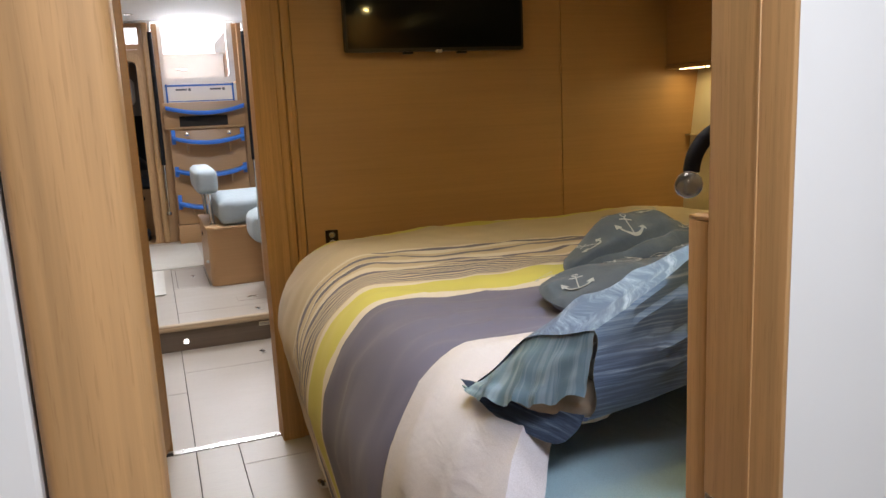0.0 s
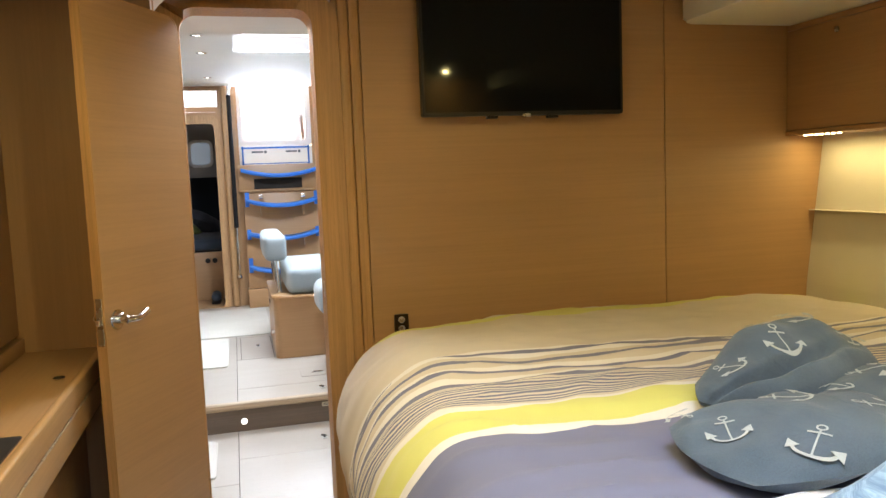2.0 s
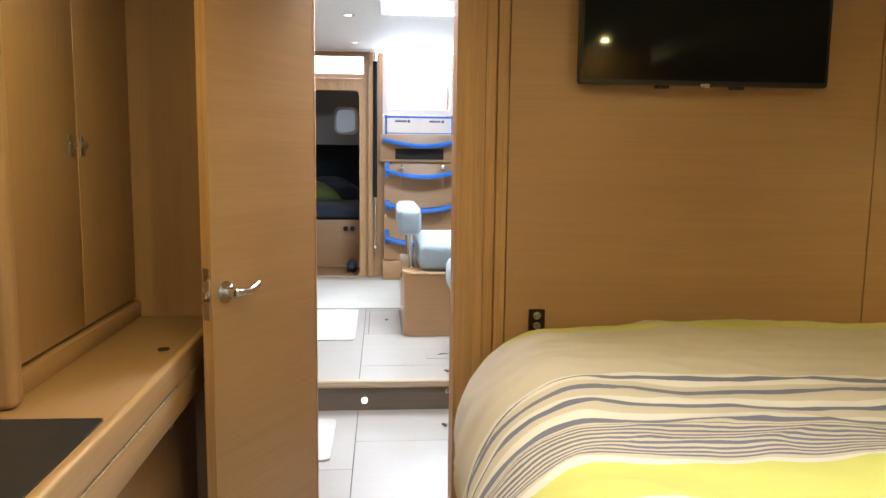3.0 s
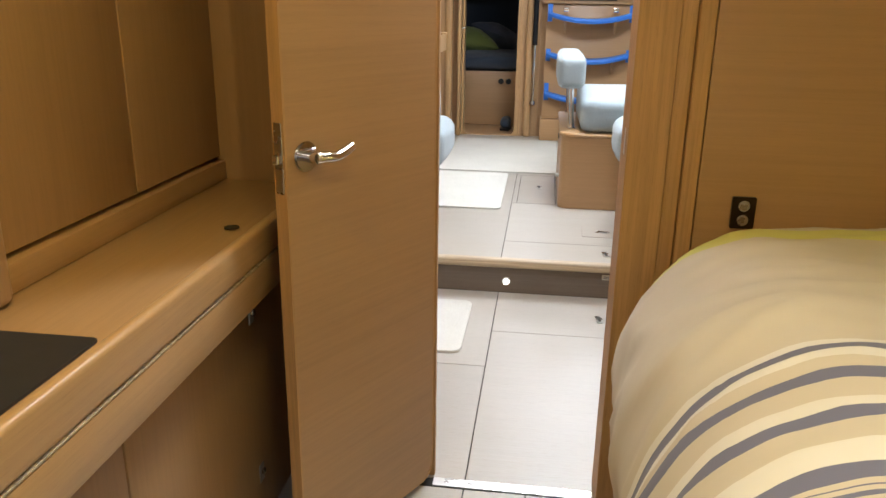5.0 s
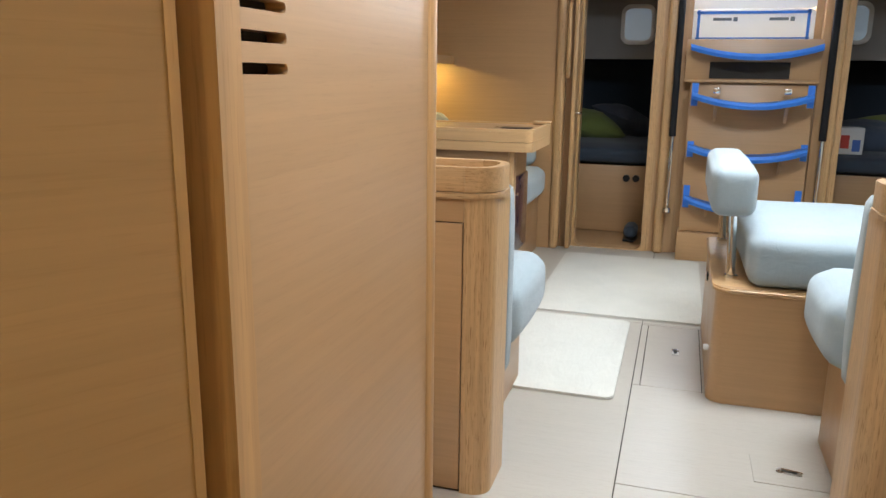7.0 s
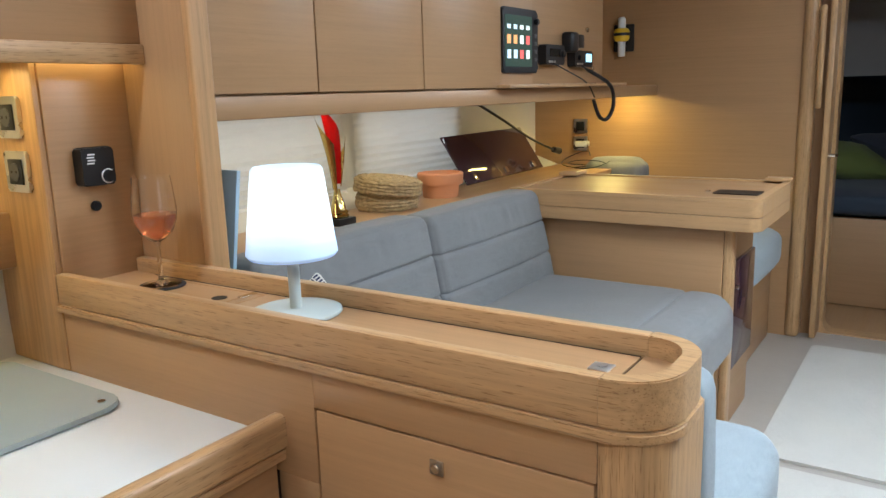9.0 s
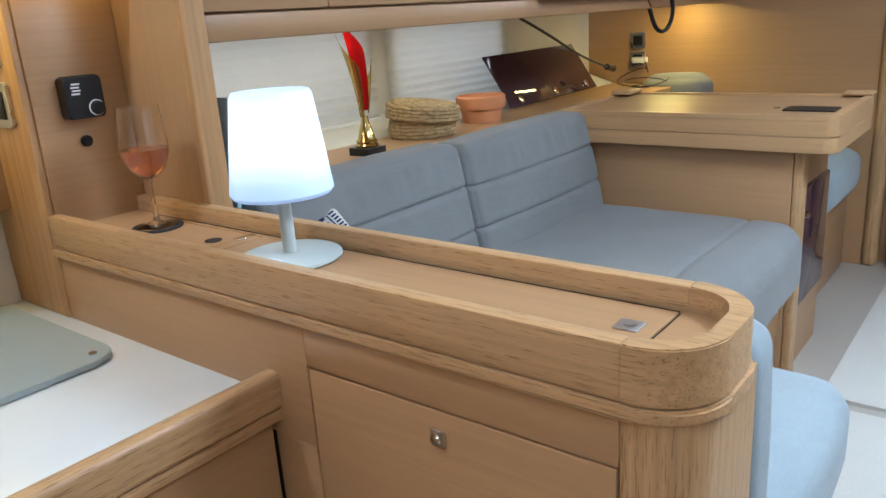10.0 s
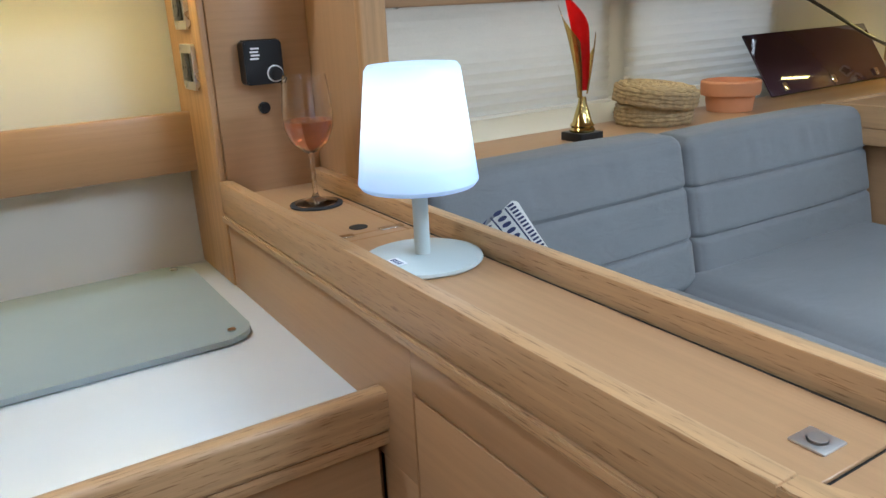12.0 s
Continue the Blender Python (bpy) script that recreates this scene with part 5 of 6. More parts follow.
NI = arc(-0.235 - 0.03, 6.185 + 0.03, 0.03, -90, 0, 6) + arc(-0.235 - 0.03, 6.695 - 0.03, 0.03, 0, 90, 6) + [(-1.10, 6.695), (-1.10, 6.185)]
part("table_box", prism(NO, 0.945, 0.9905, 0.002), oak_smooth, nav)
part("table_lid", prism(NO, 0.992, 1.04, 0.002), oak_smooth, nav)
part("leaf", prism(NI, 1.0405, 1.046, 0.001), veneer_x, nav)
part("rim", ring(NO, [(x, y) for x, y in NI], 1.0403, 1.053), oak_smooth, nav)
part("rim_block", bx(-0.30, 6.66, 1.0535, -0.21, 6.72, 1.066, 0.004), oak_smooth, nav)
part("rim_block", bx(-1.12, 6.60, 1.0535, -1.04, 6.72, 1.07, 0.004), oak_smooth, nav)
part("catch", cyl((-0.43, 6.36, 1.0462), (-0.43, 6.36, 1.0505), 0.010, b=0.001), chrome, nav)
part("front_panel", bx(-1.12, 6.20, 0.16, -0.33, 6.225, 0.9445, 0.003), veneer_x, nav)
part("leg_panel", bx(-0.329, 6.20, 0.16, -0.30, 6.26, 0.9445, 0.006), oak_z, nav)
smoked = mat("smoked_acrylic", (0.05, 0.024, 0.036), 0.06)
part("glass_door", bx(-0.335, 6.27, 0.40, -0.318, 6.66, 0.80, 0.004), smoked, nav, "smoked acrylic locker door")
part("knob", cyl((-0.318, 6.32, 0.72), (-0.298, 6.32, 0.72), 0.01, b=0.002), chrome, nav)
part("side_panel", bx(-0.36, 6.26, 0.16, -0.337, 6.70, 0.9445, 0.0), veneer_y, nav)
part("black_plate", prism(rrect(-0.40, 6.30, -0.25, 6.40, 0.006), 1.0465, 1.0505, 0.001), black_plastic, nav)
seat = thing("navigator_seat", (-0.7, 7.1, 0.16), "blue-grey upholstered navigator's seat", "seat")
part("base", bx(-1.2, 6.95, 0.16, -0.42, 7.58, 0.53, 0.004), veneer_y, seat)
part("seat_cushion", cushion(-1.15, 6.93, 0.532, -0.37, 7.58, 0.72, 0.06), lit_cushion, seat)
part("backrest", cushion(-1.15, 7.48, 0.72, -0.45, 7.60, 0.88, 0.05), lit_cushion, seat)
part("side_roll", cushion(-1.36, 7.43, 0.90, -1.05, 7.58, 1.045, 0.05), shaded_cushion, seat)
lid_m = Matrix.Translation((-1.56, 6.95, 1.0)) @ Matrix.Rotation(radians(93), 4, "Z") @ Matrix.Rotation(radians(-33), 4, "X")
lid = thing("smoked_lid", lid_m, "smoked acrylic locker lid standing open", "lid")
part("pane", turned(bx(-0.43, -0.008, 0.0, 0.43, 0.0, 0.255, 0.003), lid_m), smoked, lid)
for cx in (-0.33, 0.0, 0.33):
    part("clip", turned(add(bx(cx - 0.014, -0.014, 0.012, cx + 0.014, -0.0083, 0.045, 0.002), bx(cx - 0.014, 0.0003, 0.012, cx + 0.014, 0.006, 0.045, 0.002)), lid_m), chrome, lid, "small chrome clip")

# ---- bench with rail ----
bench = thing("centre_bench", (0.95, 5.75, 0.16), "oak box bench with a cushion and padded rail in the lit blue-grey tone", "bench")
BP = arc(0.62 + 0.05, 5.31 + 0.05, 0.05, 180, 270, 6) + [(1.30, 5.31), (1.30, 6.20), (0.62, 6.20)]
part("body", prism(BP, 0.161, 0.572, 0.002), veneer_x, bench)
TP = arc(0.61 + 0.06, 5.30 + 0.06, 0.06, 180, 270, 6) + [(1.31, 5.30), (1.31, 6.21), (0.61, 6.21)]
part("top_board", prism(TP, 0.573, 0.592, 0.006), oak_x, bench)
part("seat_cushion", cushion(0.725, 5.32, 0.592, 1.32, 6.2, 0.78, 0.045, 0.012, 12, 7), lit_cushion, bench)
part("padded_rail", cushion(0.585, 5.40, 0.825, 0.735, 6.24, 0.998, 0.035, 0.008, 10, 8), lit_cushion, bench, "padded rail on chrome posts in the lit tone of the blue-grey cloth")
for py in (5.475, 6.15):
    part("chrome_post", cyl((0.675, py, 0.592), (0.66, py, 0.85), 0.016), chrome, bench)
    part("collar", cyl((0.675, py, 0.592), (0.675, py, 0.602), 0.025, b=0.002), chrome, bench)
part("latch", bx(0.613, 5.9, 0.46, 0.6195, 5.95, 0.49, 0.002), black_plastic, bench)
part("door_stop", cyl((0.6195, 5.42, 0.33), (0.60, 5.42, 0.33), 0.012, b=0.003), plain("white_rubber", (0.7, 0.7, 0.68), 0.6), bench)
ps = thing("port_settee", (1.3, 4.9, 0.16), "upholstered settee end behind the bar in the lit blue-grey tone", "sofa")
part("base", bx(0.96, 4.76, 0.16, 2.2, 5.1, 0.51, 0.004), veneer_x, ps)
part("back_cushion", cushion(0.92, 4.643, 0.50, 2.1, 4.75, 1.03, 0.036, 0.008, 12, 9), lit_cushion, ps)
part("seat_cushion", cushion(0.885, 4.752, 0.51, 2.1, 5.2, 0.73, 0.07, 0.012, 12, 10), lit_cushion, ps)

# ---- mats ----
for m in ((-0.32, 3.667, 0.245, 4.188, 0.0, "small cream mat on the lower sole"), (-0.30, 5.205, 0.30, 6.14, 0.16, "cream mat by the settee"), (-0.20, 6.20, 0.63, 7.50, 0.16, "large cream mat before the companionway")):
    whole("floor_mat", prism(rrect(m[0], m[1], m[2], m[3], 0.03), m[4] + 0.0006, m[4] + 0.011, 0.004), mat_cream, m[5], "mat", "cream floor mats")


# ---- aft bulkhead, companionway and aft cabins ----
aft = setting("wall_aft", bx(-2.0, 7.62, 0.1, -0.33, 7.70, 2.3, 0), veneer_x, "oak veneer bulkhead behind the saloon")
for q in ((-0.21, 7.76, 2.26, 0.40, 7.84, 2.42), (0.30, 7.76, 0.1, 0.455, 7.84, 2.26), (-0.21, 7.76, 1.95, 0.30, 7.84, 2.05), (1.23, 7.76, 0.1, 1.37, 7.84, 2.42), (1.37, 7.76, 1.95, 1.86, 7.84, 2.42), (1.86, 7.76, 0.1, 2.4, 7.84, 2.42), (-0.36, 7.70, 0.1, -0.21, 7.84, 2.42)):
    part("panel", bx(*q, 0.001, 1), veneer_z, aft)
part("panel", bx(0.4555, 7.782, 0.1, 1.2295, 7.80, 1.512, 0), veneer_z, aft)
part("ceiling_trim", bx(-0.21, 7.6, 2.295, 2.4, 7.76, 2.305, 0), headliner, aft)
part("corner_pillar", bx(-0.345, 7.595, 0.16, -0.28, 7.70, 2.3, 0.025, 4), oak_z, aft)
for dx0, dx1 in ((-0.205, 0.275), (1.375, 1.855)):
    part("doorframe", ring(rrect(dx0 - 0.035, 0.12, dx1 + 0.035, 2.02, 0.08, 6), rrect(dx0 + 0.015, 0.165, dx1 - 0.015, 1.94, 0.05, 6), 7.745, 7.85, "xz"), oak_z, aft, "rounded oak frame of an aft cabin doorway")
part("upright", bx(0.335, 7.70, 0.16, 0.40, 7.76, 2.295, 0.02, 4), oak_z, aft)
part("upright", bx(1.285, 7.70, 0.16, 1.35, 7.76, 2.295, 0.02, 4), oak_z, aft)
ad = thing("aft_cabin_door", (-0.2, 7.45, 0.16), "open narrow oak cabin door with a chrome knob", "door")
part("leaf", bx(-0.232, 7.16 + 0.44, 0.17, -0.205, 7.745, 1.95, 0.004), oak_z, ad)
part("knob", tube([(-0.205, 7.63, 1.07), (-0.18, 7.63, 1.07), (-0.172, 7.66, 1.07)], 0.008), chrome, ad)
part("grab_handle", tube([(-0.26, 7.59, 1.30), (-0.255, 7.555, 1.34), (-0.255, 7.55, 1.7), (-0.26, 7.59, 1.75)], 0.014, 10, 1), oak_z, aft, "tall oak grab handle")

# steps
st = thing("companionway_steps", (0.85, 7.6, 0.16), "oak companionway ladder with blue-taped curved treads", "stairs")
lean = Matrix.Translation((0.85, 7.60, 0.16)) @ Matrix.Rotation(radians(-5), 4, "X")
part("plinth", bx(0.485, 7.56, 0.161, 1.25, 7.77, 0.34, 0.004), veneer_x, st)
part("board", turned(bx(-0.355, 0.0, 0.185, 0.355, 0.022, 1.12, 0.004), lean), veneer_x, st)
part("upper_board", bx(0.456, 7.70, 1.28, 1.23, 7.725, 1.535, 0.003), veneer_x, st)
part("ledge", bx(0.47, 7.66, 1.275, 1.22, 7.73, 1.292, 0.004), oak_x, st)
part("dark_opening", bx(0.60, 7.694, 1.30, 1.06, 7.6995, 1.40, 0.0), dark_gap, st)


def tread(z, w, dep, y, sag):
    """A curved tread, lower in the middle, wrapped in blue tape over its edges."""
    bm = bmesh.new()
    n, rows = 16, []
    for i in range(n + 1):
        u = 2 * i / n - 1
        x = 0.85 + u * w / 2
        zz = z + sag * u * u
        d = dep * (1 - 0.42 * u * u)
        rows.append([bm.verts.new(c) for c in ((x, y, zz), (x, y - d, zz), (x, y - d - 0.008, zz - 0.018), (x, y - d, zz - 0.038), (x, y, zz - 0.030))])
    for a, b in zip(rows, rows[1:]):
        for k in range(5):
            bm.faces.new((a[k], a[(k + 1) % 5], b[(k + 1) % 5], b[k]))
    bm.faces.new(rows[0])
    bm.faces.new(rows[-1][::-1])
    return bm


rt = random.Random(2)
for z, y in ((0.535, 7.66), (0.86, 7.632), (1.175, 7.605)):
    t = part("tread", tread(z - 0.015, 0.67, 0.18, y, 0.055), tape_blue, st, "curved tread wrapped in blue tape")
    for bxo in (-0.2, 0.2):
        part("bracket", prism([(y - 0.09, z - 0.030), (y, z - 0.030), (y, z - 0.135)], 0.85 + bxo - 0.008, 0.85 + bxo + 0.008, 0, "yz"), oak_z, t)
    for side in (-1, 1):
        part("tape_strip", bx(0.85 + side * 0.325 - 0.02, y - 0.05, z - 0.04, 0.85 + side * 0.325 + 0.018, y - 0.046, z + 0.075 + rt.uniform(-0.02, 0.03), 0.0), tape_blue, t)
t = part("tread", tread(1.445, 0.74, 0.18, 7.70, 0.060), tape_blue, st, "top tread wrapped in blue tape")
for bxo in (-0.2, 0.2):
    part("hinge", bx(0.85 + bxo - 0.02, 7.575, 1.21, 0.85 + bxo + 0.02, 7.60, 1.245, 0.004), chrome, st)

for px in (0.41, 1.275):
    g = thing("grab_pole", (px, 7.64, 0.45), "upright steel grab pole with black padding", "grab pole", "poles beside the steps")
    part("pole", tube([(px, 7.64, 0.46), (px, 7.64, 2.295)], 0.013), chrome, g)
    part("padding", cyl((px, 7.64, 0.94), (px, 7.64, 2.2), 0.021, seg=18), black_foam, g)
    part("foot_ring", cyl((px, 7.635, 0.445), (px, 7.645, 0.475), 0.028, b=0.004), chrome, g)
    part("bracket", cyl((px, 7.64, 0.48), (px, 7.70, 0.48), 0.01), chrome, g)

# companionway: washboard, clear door, cockpit beyond
white_paint = plain("white_grp", (0.80, 0.80, 0.79), 0.4, 0.04, 5)
wb = thing("washboard", (0.84, 7.86, 1.53), "white washboard edged with blue masking tape", "washboard")
part("board", prism(rrect(0.47, 1.515, 1.20, 1.72, 0.04), 7.86, 7.88, 0.004, "xz"), white_paint, wb)
for r in ((0.50, 1.545, 1.165, 1.553), (0.50, 1.695, 1.165, 1.712), (0.505, 1.53, 0.522, 1.72), (1.145, 1.53, 1.162, 1.72)):
    part("tape_strip", bx(r[0], 7.8565, r[1], r[2], 7.8598, r[3], 0), tape_blue, wb)
for x0 in (0.60, 0.93):
    part("print", bx(x0, 7.8572, 1.655, x0 + 0.11, 7.8598, 1.672, 0.0), plain("grey_print", (0.12, 0.14, 0.16), 0.6), wb)
    part("print_mark", prism(rrect(x0 + 0.12, 1.650, x0 + 0.145, 1.676, 0.005), 7.8572, 7.8598, 0, "xz"), bpy.data.materials["grey_print"], wb)
cd = thing("companionway_door", (0.84, 7.87, 1.72), "clear companionway door in a white frame", "door")
part("frame", ring(rrect(0.44, 1.725, 1.21, 2.50, 0.05), rrect(0.52, 1.775, 1.13, 2.40, 0.04), 7.855, 7.89, "xz"), white_paint, cd)
part("handle", tube([(0.64, 7.85, 1.86), (0.64, 7.825, 1.86), (0.72, 7.825, 1.85)], 0.008), steel, cd)
setting("cockpit_wall", add(bx(0.485, 8.9, 1.501, 1.185, 9.0, 2.06, 0), bx(-0.6, 8.9, 2.061, 2.6, 9.0, 2.1, 0), bx(0.485, 7.862, 1.40, 1.185, 9.0, 1.50, 0)), white_paint, "white cockpit moulding beyond the companionway")


# the shade of the enclosed aft cabins is put into this grey
shaded_lining = plain("shaded_lining", (0.30, 0.29, 0.28), 0.7)
for x0, x1, nm in ((-1.1, 0.43, "wall_aft_cabin_starboard"), (1.24, 2.7, "wall_aft_cabin_port")):
    setting(nm, add(bx(x0 - 0.05, 7.842, 0.1, x0, 9.9, 2.3, 0), bx(x1, 7.842, 0.1, x1 + 0.05, 9.9, 2.3, 0), bx(x0, 9.85, 0.1, x1, 9.9, 2.3, 0), bx(x0, 7.842, 2.03, x1, 9.9, 2.05, 0), bx(x0, 7.852, 0.1, x1, 9.9, 0.155, 0)), veneer_y, "wooden lining of a dim aft cabin")
    b = thing("aft_berth", ((x0 + x1) / 2, 9.0, 0.16), "aft berth with dark blue bedding on a wooden front", "bed")
    part("front_panel", bx(x0, 8.35, 0.16, x1, 8.38, 0.66, 0.003), veneer_x, b)
    part("mattress", cushion(x0 + 0.01, 8.36, 0.661, x1 - 0.01, 9.8, 0.80, 0.05, 0.02), dark_cloth, b)
    # dark sheet added across the back wall in place of the cabin's shade
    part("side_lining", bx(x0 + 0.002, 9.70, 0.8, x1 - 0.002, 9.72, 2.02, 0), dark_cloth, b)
    setting("wall_cockpit_side", bx(x0, 8.932, 1.44, x1, 9.0, 2.03, 0), shaded_lining, "lining under the cockpit seats, greyed for the cabin's shade")
    cx = (x0 + x1) / 2
    for k, col in enumerate(((0.05, 0.07, 0.11), (0.16, 0.2, 0.05), (0.05, 0.06, 0.09))):
        whole("berth_cushion", pillow(0.55, 0.4, 0.22, pose(cx - 0.25 + 0.3 * k, 8.75 + 0.25 * k, 0.90 + 0.02 * k, 15, 8 * k, 30 * k), k + 2), cloth("bundle", col), "dark crumpled cushion on the aft berth", "cushion")
part("window", bx(-0.17, 7.80, 2.055, 0.28, 7.81, 2.255, 0.0), mat("window_glass", (1, 1, 1), 0.0, 0.0, Transmission_Weight=1.0, IOR=1.02), aft)

# overcast sky far beyond the stern
overcast = mat("bright_overcast", (0.9, 0.9, 0.9), 1.0, Emission_Color=(0.95, 0.98, 1.0, 1), Emission_Strength=2.2)
setting("backdrop", bx(-60, 70, -5, 60, 70.2, 45, 0), overcast, "bright overcast sky beyond the stern")

# deck hatches
def hatch(x0, y0, x1, y1, z):
    h = thing("deck_hatch", ((x0 + x1) / 2, (y0 + y1) / 2, z), "clear deck hatch in a white frame in the ceiling", "hatch", "deck hatches")
    part("frame", ring(rrect(x0 - 0.02, y0 - 0.02, x1 + 0.02, y1 + 0.02, 0.05), rrect(x0 + 0.03, y0 + 0.03, x1 - 0.03, y1 - 0.03, 0.04), z - 0.012, z + 0.10), white_paint, h)
    part("bar", bx(x0 + 0.03, (y0 + y1) / 2 - 0.012, z + 0.02, x1 - 0.03, (y0 + y1) / 2 + 0.012, z + 0.04, 0.004), white_paint, h)


hatch(0.48, 4.99, 1.22, 5.73, 2.30)
# unseen hatch, added where the lamp for the passage panel hangs
hatch(0.37, 3.0, 0.87, 3.5, 2.17)
hatch(0.73, 0.55, 1.23, 1.05, 2.06)
spot_glow = mat("spot_diffuser", (1, 1, 0.95), 0.4, Emission_Color=(1, 0.93, 0.8, 1), Emission_Strength=6)
for sx, sy, sz in ((0.55, 1.45, 2.06), (1.80, 0.42, 2.06), (0.0, 1.75, 2.06), (0.24, 5.17, 2.30), (0.245, 5.84, 2.30), (0.245, 7.16, 2.30), (1.6, 5.4, 2.30), (-0.25, 3.95, 2.17), (-0.95, 3.95, 2.17)):
    sp = thing("ceiling_spot", (sx, sy, sz), "small round ceiling spotlight with a chrome ring", "ceiling light", "ceiling spots")
    part("ring", lathe([(0.038, 0.0), (0.038, -0.004), (0.027, -0.006), (0.022, 0.0)], (sx, sy, sz), 28), chrome, sp)
    part("lens", lathe([(0.0, -0.002), (0.02, -0.002), (0.022, 0.0)], (sx, sy, sz), 28), spot_glow, sp)

sl = thing("step_light", (0.384, 4.346, 0.03), "small round white courtesy light in the riser", "light")
part("bezel", cyl((0.384, 4.3465, 0.055), (0.384, 4.338, 0.055), 0.019, b=0.003), white_paint, sl)
part("lens", cyl((0.384, 4.338, 0.055), (0.384, 4.335, 0.055), 0.013), mat("light_lens", (1, 1, 1), 0.3, Emission_Color=(1, 0.95, 0.85, 1), Emission_Strength=6), sl)


# ---- small things in the saloon ----
gold = plain("polished_gold", (0.72, 0.55, 0.20), 0.14, 0.05, 10, 1.0, 0.0)
red_metal = plain("red_lacquered_metal", (0.72, 0.02, 0.015), 0.16, 0.1, 10, 0.35, 0.0)
TX, TY = -1.40, 5.49
tro = thing("trophy", (TX, TY, 0.998), "gold and red metal trophy on a black plinth", "trophy")
part("plinth", bx(TX - 0.041, TY - 0.041, 0.9985, TX + 0.041, TY + 0.041, 1.022, 0.002), black_plastic, tro, "black square plinth")
part("foot", lathe([(0.0, 0.0), (0.034, 0.0), (0.036, 0.006), (0.031, 0.012), (0.034, 0.018), (0.027, 0.027), (0.021, 0.05), (0.013, 0.075), (0.010, 0.095), (0.0, 0.096)], (TX, TY, 1.022), 24), gold, tro)


def blade(r, z0, z1, a0, a1, lean, flare, cut, mt, name):
    """A curved sheet round the cup, cut off at a slant and leaning away."""
    bm = bmesh.new()
    rows = []
    for j in range(15):
        row = []
        for i in range(13):
            t = i / 12
            top = z1 - cut * t
            z = z0 + (top - z0) * j / 14
            h = (z - z0) / (z1 - z0)
            a = radians(a0 + (a1 - a0) * t + 25 * h)
            rr = r * (0.35 + flare * h)
            row.append(bm.verts.new((TX + rr * math.cos(a), TY + rr * math.sin(a) - lean * h * h, z)))
        rows.append(row)
    for p, q in zip(rows, rows[1:]):
        for i in range(12):
            bm.faces.new((p[i], p[i + 1], q[i + 1], q[i]))
    bmesh.ops.solidify(bm, geom=bm.faces[:], thickness=0.0015)
    part(name, bm, mt, tro)


blade(0.040, 1.115, 1.365, -175, -45, 0.045, 0.50, 0.10, gold, "gold_blade")
blade(0.044, 1.135, 1.392, -95, 75, 0.045, 0.52, 0.13, red_metal, "red_blade")
blade(0.042, 1.125, 1.29, 0, 80, 0.012, 0.72, 0.06, gold, "gold_blade")

# seagrass basket with a lid: coiled rope, each coil a ring of twists
seagrass = plain("seagrass", (0.43, 0.31, 0.15), 0.9, 0.45, 60, bumpy=0.4)


def coil(cx, cy, z, r, thick, seed):
    rr_ = random.Random(seed)
    bm = bmesh.new()
    n, seg, rings = 56, 6, []
    for i in range(n):
        a = 2 * math.pi * i / n
        w = thick * (0.82 + 0.34 * abs(math.sin(i * 1.31 + seed * 1.9)) + rr_.uniform(-0.06, 0.06))
        rr = r + rr_.uniform(-0.0012, 0.0012)
        rings.append([bm.verts.new((cx + (rr + w * math.cos(2 * math.pi * k / seg)) * math.cos(a), cy + (rr + w * math.cos(2 * math.pi * k / seg)) * math.sin(a), z + w * math.sin(2 * math.pi * k / seg) + 0.0018 * math.sin(i * 1.31 + seed * 2.3))) for k in range(seg)])
    for i in range(n):
        p, q = rings[i], rings[(i + 1) % n]
        for k in range(seg):
            bm.faces.new((p[k], p[(k + 1) % seg], q[(k + 1) % seg], q[k]))
    return bm


BX_, BY_ = -1.475, 5.85
bas = thing("seagrass_basket", (BX_, BY_, 0.998), "round coiled seagrass basket with a lid", "basket")
bbody = part("body", lathe([(0.0, 0.001), (0.106, 0.001), (0.112, 0.052), (0.0, 0.052)], (BX_, BY_, 0.9985), 24), seagrass, bas)
for k in range(5):
    part("coil", coil(BX_, BY_, 1.0065 + 0.0115 * k, 0.110 + 0.004 * math.sin(k), 0.0072, k), seagrass, bbody)
tilt = Matrix.Translation((BX_ + 0.008, BY_ - 0.004, 1.058)) @ Matrix.Rotation(radians(5), 4, "Y") @ Matrix.Rotation(radians(-4), 4, "X")
blid = part("lid", turned(lathe([(0.0, 0.0), (0.115, 0.0), (0.117, 0.024), (0.106, 0.050), (0.0, 0.058)], (0, 0, 0), 24), tilt), seagrass, bas, "coiled lid")
for k in range(4):
    part("coil", turned(coil(0, 0, 0.007 + 0.0118 * k, 0.122, 0.0074, k + 9), tilt), seagrass, blid)
for k in range(9):
    part("coil", turned(coil(0, 0, 0.051 + 0.002 * (8 - k) * 0.5, 0.012 + 0.0122 * k, 0.0074, k + 20), tilt), seagrass, blid)
POT = (-1.464, 6.197, 0.9985)
pot = thing("flower_pot", POT, "small terracotta flower pot", "flower pot")
part("body", lathe([(0.0, 0.0), (0.072, 0.0), (0.080, 0.056), (0.0, 0.056)], POT, 40), terracotta, pot)
part("rim", lathe([(0.078, 0.052), (0.092, 0.052), (0.095, 0.060), (0.095, 0.094), (0.091, 0.099), (0.083, 0.099), (0.079, 0.062), (0.0, 0.057)], POT, 40), terracotta, pot)

# patterned cushion in the settee's corner
pat_white = cloth("ivory_cotton", (0.66, 0.64, 0.58))
pat_navy = cloth("navy_print_cotton", (0.015, 0.02, 0.07))
pc = thing("patterned_cushion", (-0.9, 4.93, 0.74), "ivory cushion with navy blue printed bands", "pillow")
